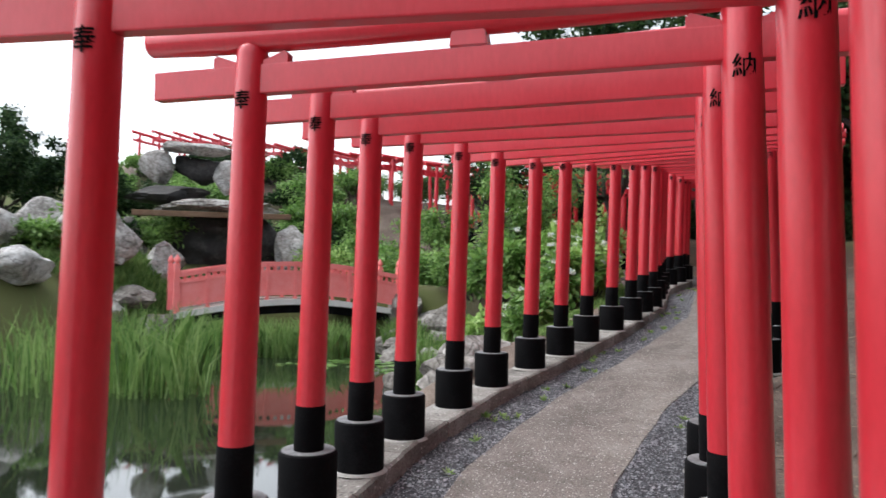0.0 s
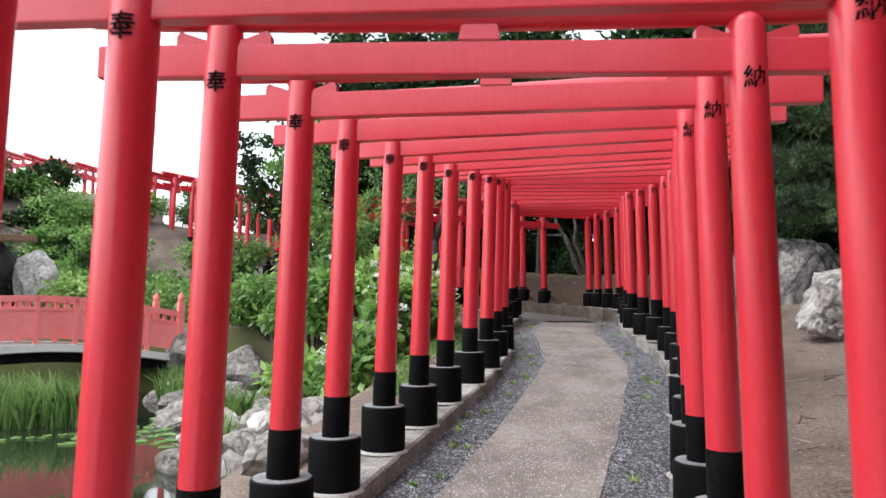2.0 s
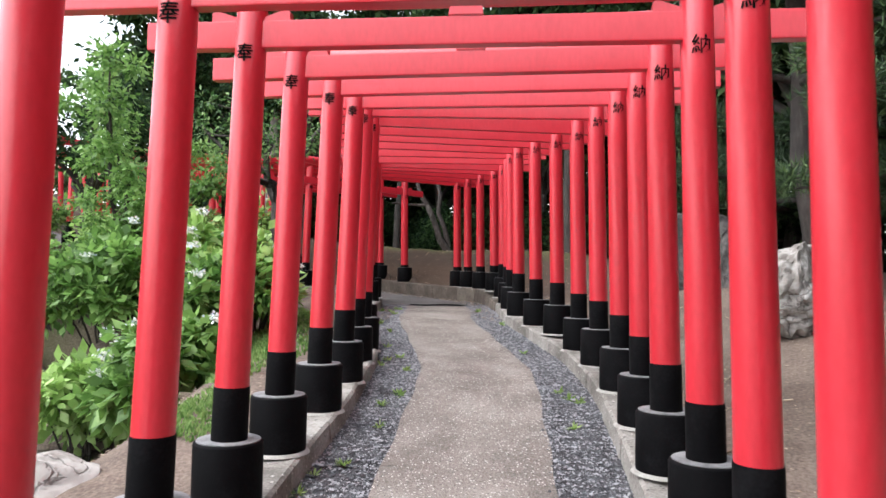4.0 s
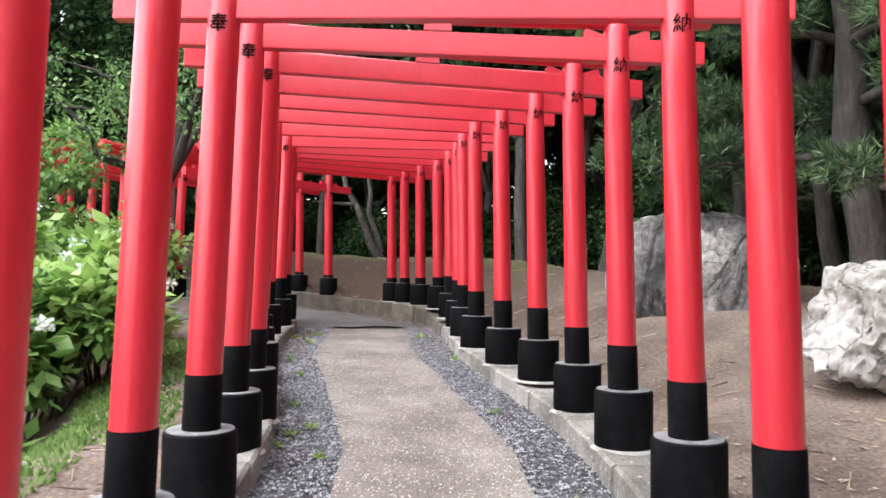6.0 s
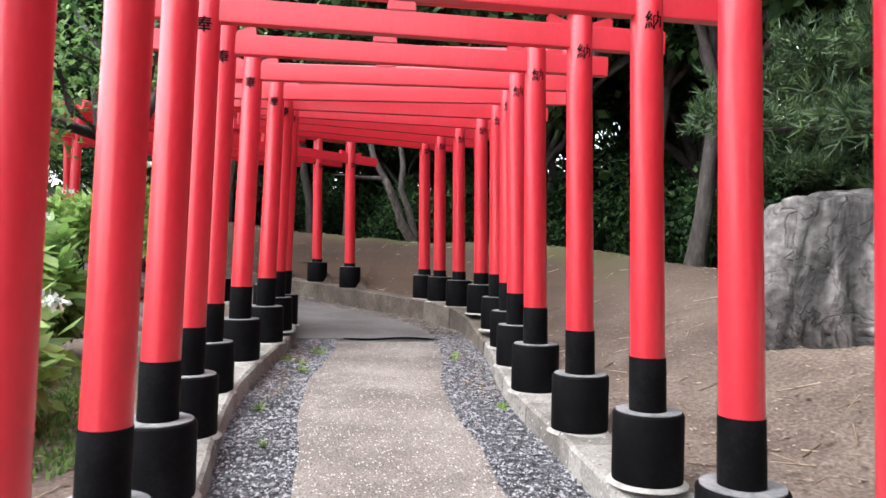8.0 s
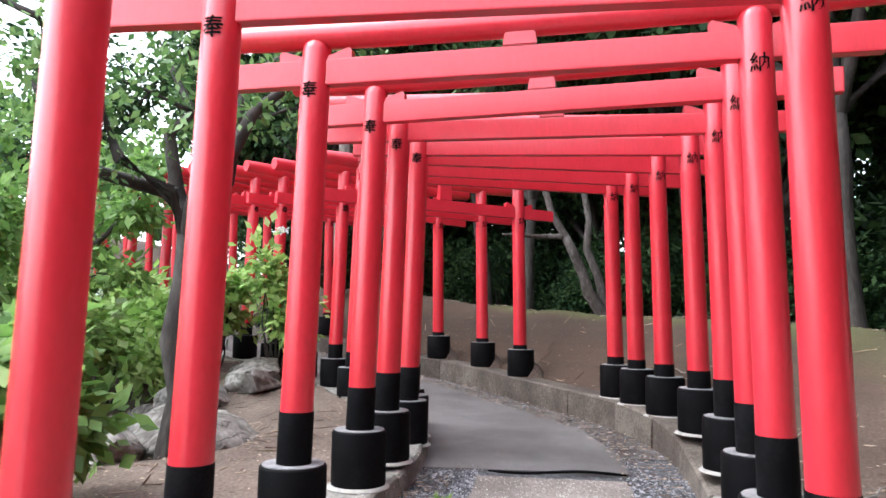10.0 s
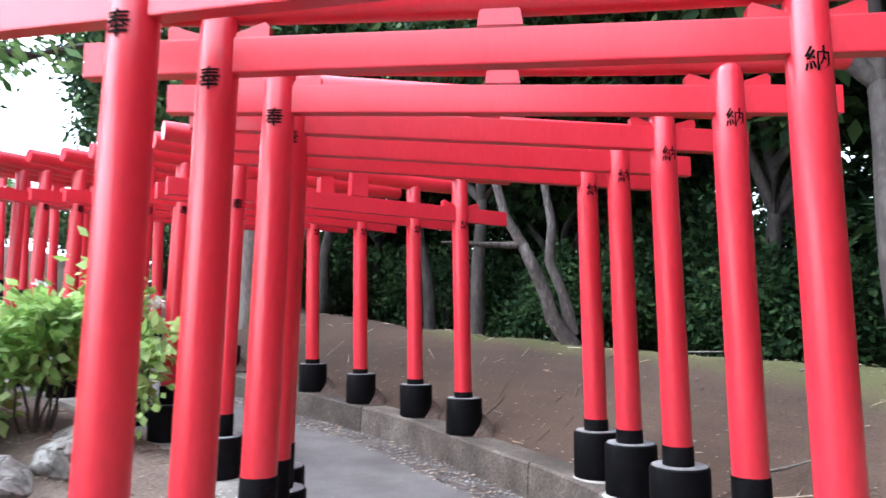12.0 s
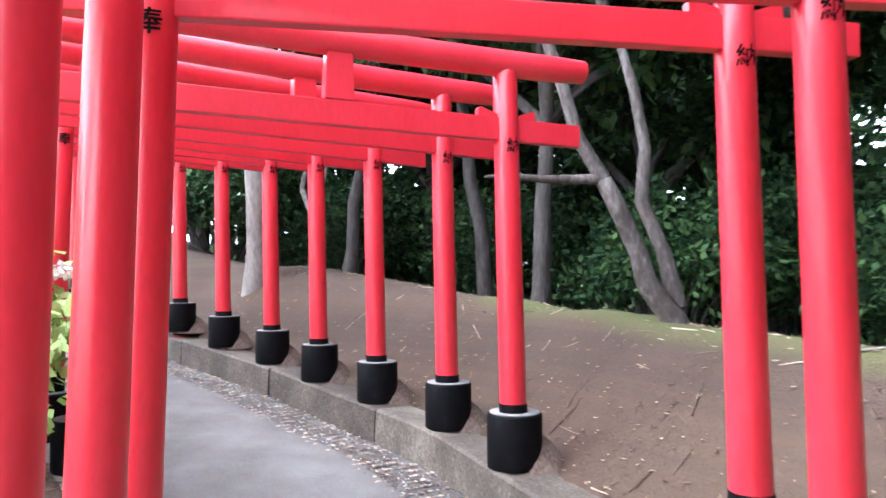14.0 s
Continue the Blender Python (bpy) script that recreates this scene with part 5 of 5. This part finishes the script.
reeds("lawn_grass", [(-10.6, 5.7, 0.9, 0.7), (-11.4, 5.0, 1.2, 0.9), (-12.3, 4.3, 1.2, 1.0), (-10.7, 6.7, 0.9, 0.7), (-9.9, 7.5, 0.7, 0.5)], 12000, 0.32, 13, "bright green grass beyond the garden bridge", True)
reeds("bank_grass", [(-0.9, 3.6, 0.25, 0.7), (-0.55, 6.4, 0.3, 0.9), (-1.0, 2.2, 0.25, 0.6), (-0.75, 5.0, 0.2, 0.6), (-0.55, 4.3, 0.3, 0.8), (-0.35, 5.6, 0.25, 0.7), (-1.6, 8.0, 0.6, 0.8)], 7000, 0.08, 14, "short sparse grass on the soil beside the path", True)


# ---- small things on the ground ----
def litter(name, count, seed, region, size, label):
    r = np.random.default_rng(seed)
    p = region(r, count)
    n = len(p)
    a = r.uniform(0, 6.28, n)
    s = size * r.uniform(0.5, 1.5, n)
    z = ground_height(p[:, 0], p[:, 1])[0] + 0.006 if p.shape[1] == 2 else p[:, 2]
    tilt = r.normal(scale=0.25, size=(n, 4))
    corners = []
    for k, (u, v) in enumerate(((-1, 0), (0, -0.42), (1, 0), (0, 0.42))):
        corners.append(np.stack([p[:, 0] + s * (u * np.cos(a) - v * np.sin(a)), p[:, 1] + s * (u * np.sin(a) + v * np.cos(a)), z + 0.004 + np.abs(tilt[:, k]) * s * 0.5], 1))
    return tagged(new(name, quick_mesh(name, np.stack(corners, 1).reshape(-1, 3), np.arange(n * 4).reshape(-1, 4), LITTER)), label, "fallen leaves", kind="stuff")


def bank_region(r, n):
    i = r.integers(at_line(-4), I_HILL, n)
    lat = 1.15 + 3.8 * r.uniform(0, 1, n) ** 1.3
    return CENTRE[i, :2] + RIGHTWARD[i] * lat[:, None]


def left_region(r, n):
    i = r.integers(at_line(1), I_HILL, n)
    lat = 1.15 + 1.6 * r.uniform(0, 1, n)
    return CENTRE[i, :2] - RIGHTWARD[i] * lat[:, None]


def gutter_region(r, n):
    i = r.integers(at_line(6.2), I_HILL, n)
    lat = np.where((i < I_SLAB) & (r.uniform(size=n) < 0.6), -r.uniform(0.6, 0.84, n), r.uniform(0.45, 0.84, n))
    q = CENTRE[i, :2] + RIGHTWARD[i] * lat[:, None]
    return np.concatenate([q, CENTRE[i, 2:3] + 0.004], 1)


litter("bank_litter", 15000, 61, bank_region, 0.016, "scattered dry leaves and twigs on bare soil")
litter("garden_litter", 3000, 62, left_region, 0.017, "scattered dry leaves on the garden side")
litter("gutter_litter", 2600, 63, gutter_region, 0.022, "dry brown leaves gathered in the gravel gutter")


def weeds(name, count, seed, label):
    """Small tufts of weed in the gravel."""
    r = np.random.default_rng(seed)
    i = r.integers(at_line(-4), I_SLAB, count)
    side = np.where(r.uniform(size=count) < 0.82, -1, 1)
    q = CENTRE[i, :2] + RIGHTWARD[i] * (side * r.uniform(0.55, 0.82, count))[:, None]
    per = 26
    base = np.repeat(np.concatenate([q, CENTRE[i, 2:3] - 0.01], 1), per, 0)
    way = r.normal(size=(count * per, 3)) * (1, 1, 0.5) + (0, 0, 0.8)
    way /= np.linalg.norm(way, axis=1)[:, None]
    s = r.uniform(0.025, 0.075, count * per)[:, None]
    w = np.cross(way, (0.3, 0.5, 1.0)) * s * 0.14
    verts = np.stack([base - w * 0.4, base + way * s * 0.55 - w, base + way * s, base + way * s * 0.55 + w], 1).reshape(-1, 3)
    return tagged(new(name, quick_mesh(name, verts, np.arange(count * per * 4).reshape(-1, 4), LEAFBRIGHT)), label, "weeds", kind="stuff")


def sticks(name, count, seed, region, label):
    """Broken twigs lying on the soil, three-sided and tapered."""
    r = np.random.default_rng(seed)
    p = region(r, count)
    a = r.uniform(0, 6.28, count)
    half = r.uniform(0.025, 0.11, count)
    way = np.stack([np.cos(a), np.sin(a)], 1) * half[:, None]
    thick = r.uniform(0.0022, 0.0055, count)
    side = np.stack([-np.sin(a), np.cos(a)], 1) * thick[:, None]
    rows = []
    for end, grow in ((-1, 1.0), (1, 0.55)):
        q = p + way * end
        z = ground_height(q[:, 0], q[:, 1])[0] + 0.003
        for u, h in ((-1, 0.0), (1, 0.0), (0, 1.7)):
            rows.append(np.concatenate([q + side * u * grow, (z + h * thick * grow)[:, None]], 1))
    verts = np.stack(rows, 1).reshape(-1, 3)
    quad = np.array([(0, 3, 5, 2), (2, 5, 4, 1), (0, 1, 4, 3)])
    faces = (np.arange(count)[:, None, None] * 6 + quad[None]).reshape(-1, 4)
    return tagged(new(name, quick_mesh(name, verts, faces, LITTER)), label, "twigs", kind="stuff")


sticks("bank_sticks", 900, 64, bank_region, "broken dry twigs lying on the bare bank")
sticks("garden_sticks", 260, 65, left_region, "broken dry twigs lying on the garden soil")


def lily_pads(name, places, seed, label):
    """Round notched leaves lying on the water."""
    r = random.Random(seed)
    verts, faces = [], []
    for cx, cy, spread, count in places:
        for _ in range(count):
            x, y, rad, turn = cx + r.gauss(0, spread), cy + r.gauss(0, spread), r.uniform(0.05, 0.11), r.uniform(0, 6.28)
            k = len(verts)
            verts.append((x, y, WATER_Z + 0.006))
            for j in range(11):
                ang = turn + 0.25 + (6.28 - 0.5) * j / 10
                verts.append((x + rad * math.cos(ang), y + rad * math.sin(ang), WATER_Z + 0.008 + r.uniform(0, 0.012)))
            faces += [(k, k + j, k + j + 1) for j in range(1, 11)]
    return tagged(new(name, raw_mesh(name, verts, faces, LEAF)), label, "water plants", kind="stuff")


lily_pads("lily_pads", [(-4.7, 4.5, 0.35, 26), (-4.1, 4.2, 0.3, 16), (-5.3, 3.9, 0.3, 9), (-3.6, 3.4, 0.2, 8)], 66, "small round green leaves floating on the pond")

weeds("gravel_weeds", 48, 71, "small green weeds growing in the gravel")

twig_r = random.Random(9)
for k, (tx, ty, tl, ta) in enumerate([(3.4, 9.6, 0.7, 35), (4.0, 10.4, 0.5, 20), (2.9, 8.9, 0.4, 60), (3.6, 11.6, 0.6, 10), (3.2, 7.4, 0.5, 40), (2.6, 9.9, 0.35, 80), (3.1, 10.6, 0.3, 120), (2.2, 11.2, 0.4, 30), (1.6, 12.4, 0.3, 70), (2.5, 10.9, 0.25, 150), (3.3, 10.2, 0.2, 100), (0.9, 13.2, 0.35, 15)]):
    pts = bent((-tl / 2, 0, 0), (tl / 2, 0, 0.02), 5, 0.03, twig_r)
    tw = new("fallen_twig", limbs("fallen_twig", [(pts, [0.007, 0.007, 0.006, 0.006, 0.005, 0.003])], PALEBARK))
    tw.matrix_world = pose(tx, ty, spot(tx, ty) + 0.012, 0, 0, ta)
    tagged(tw, "pale dry fallen twig on the bank", "twig", "fallen twigs")
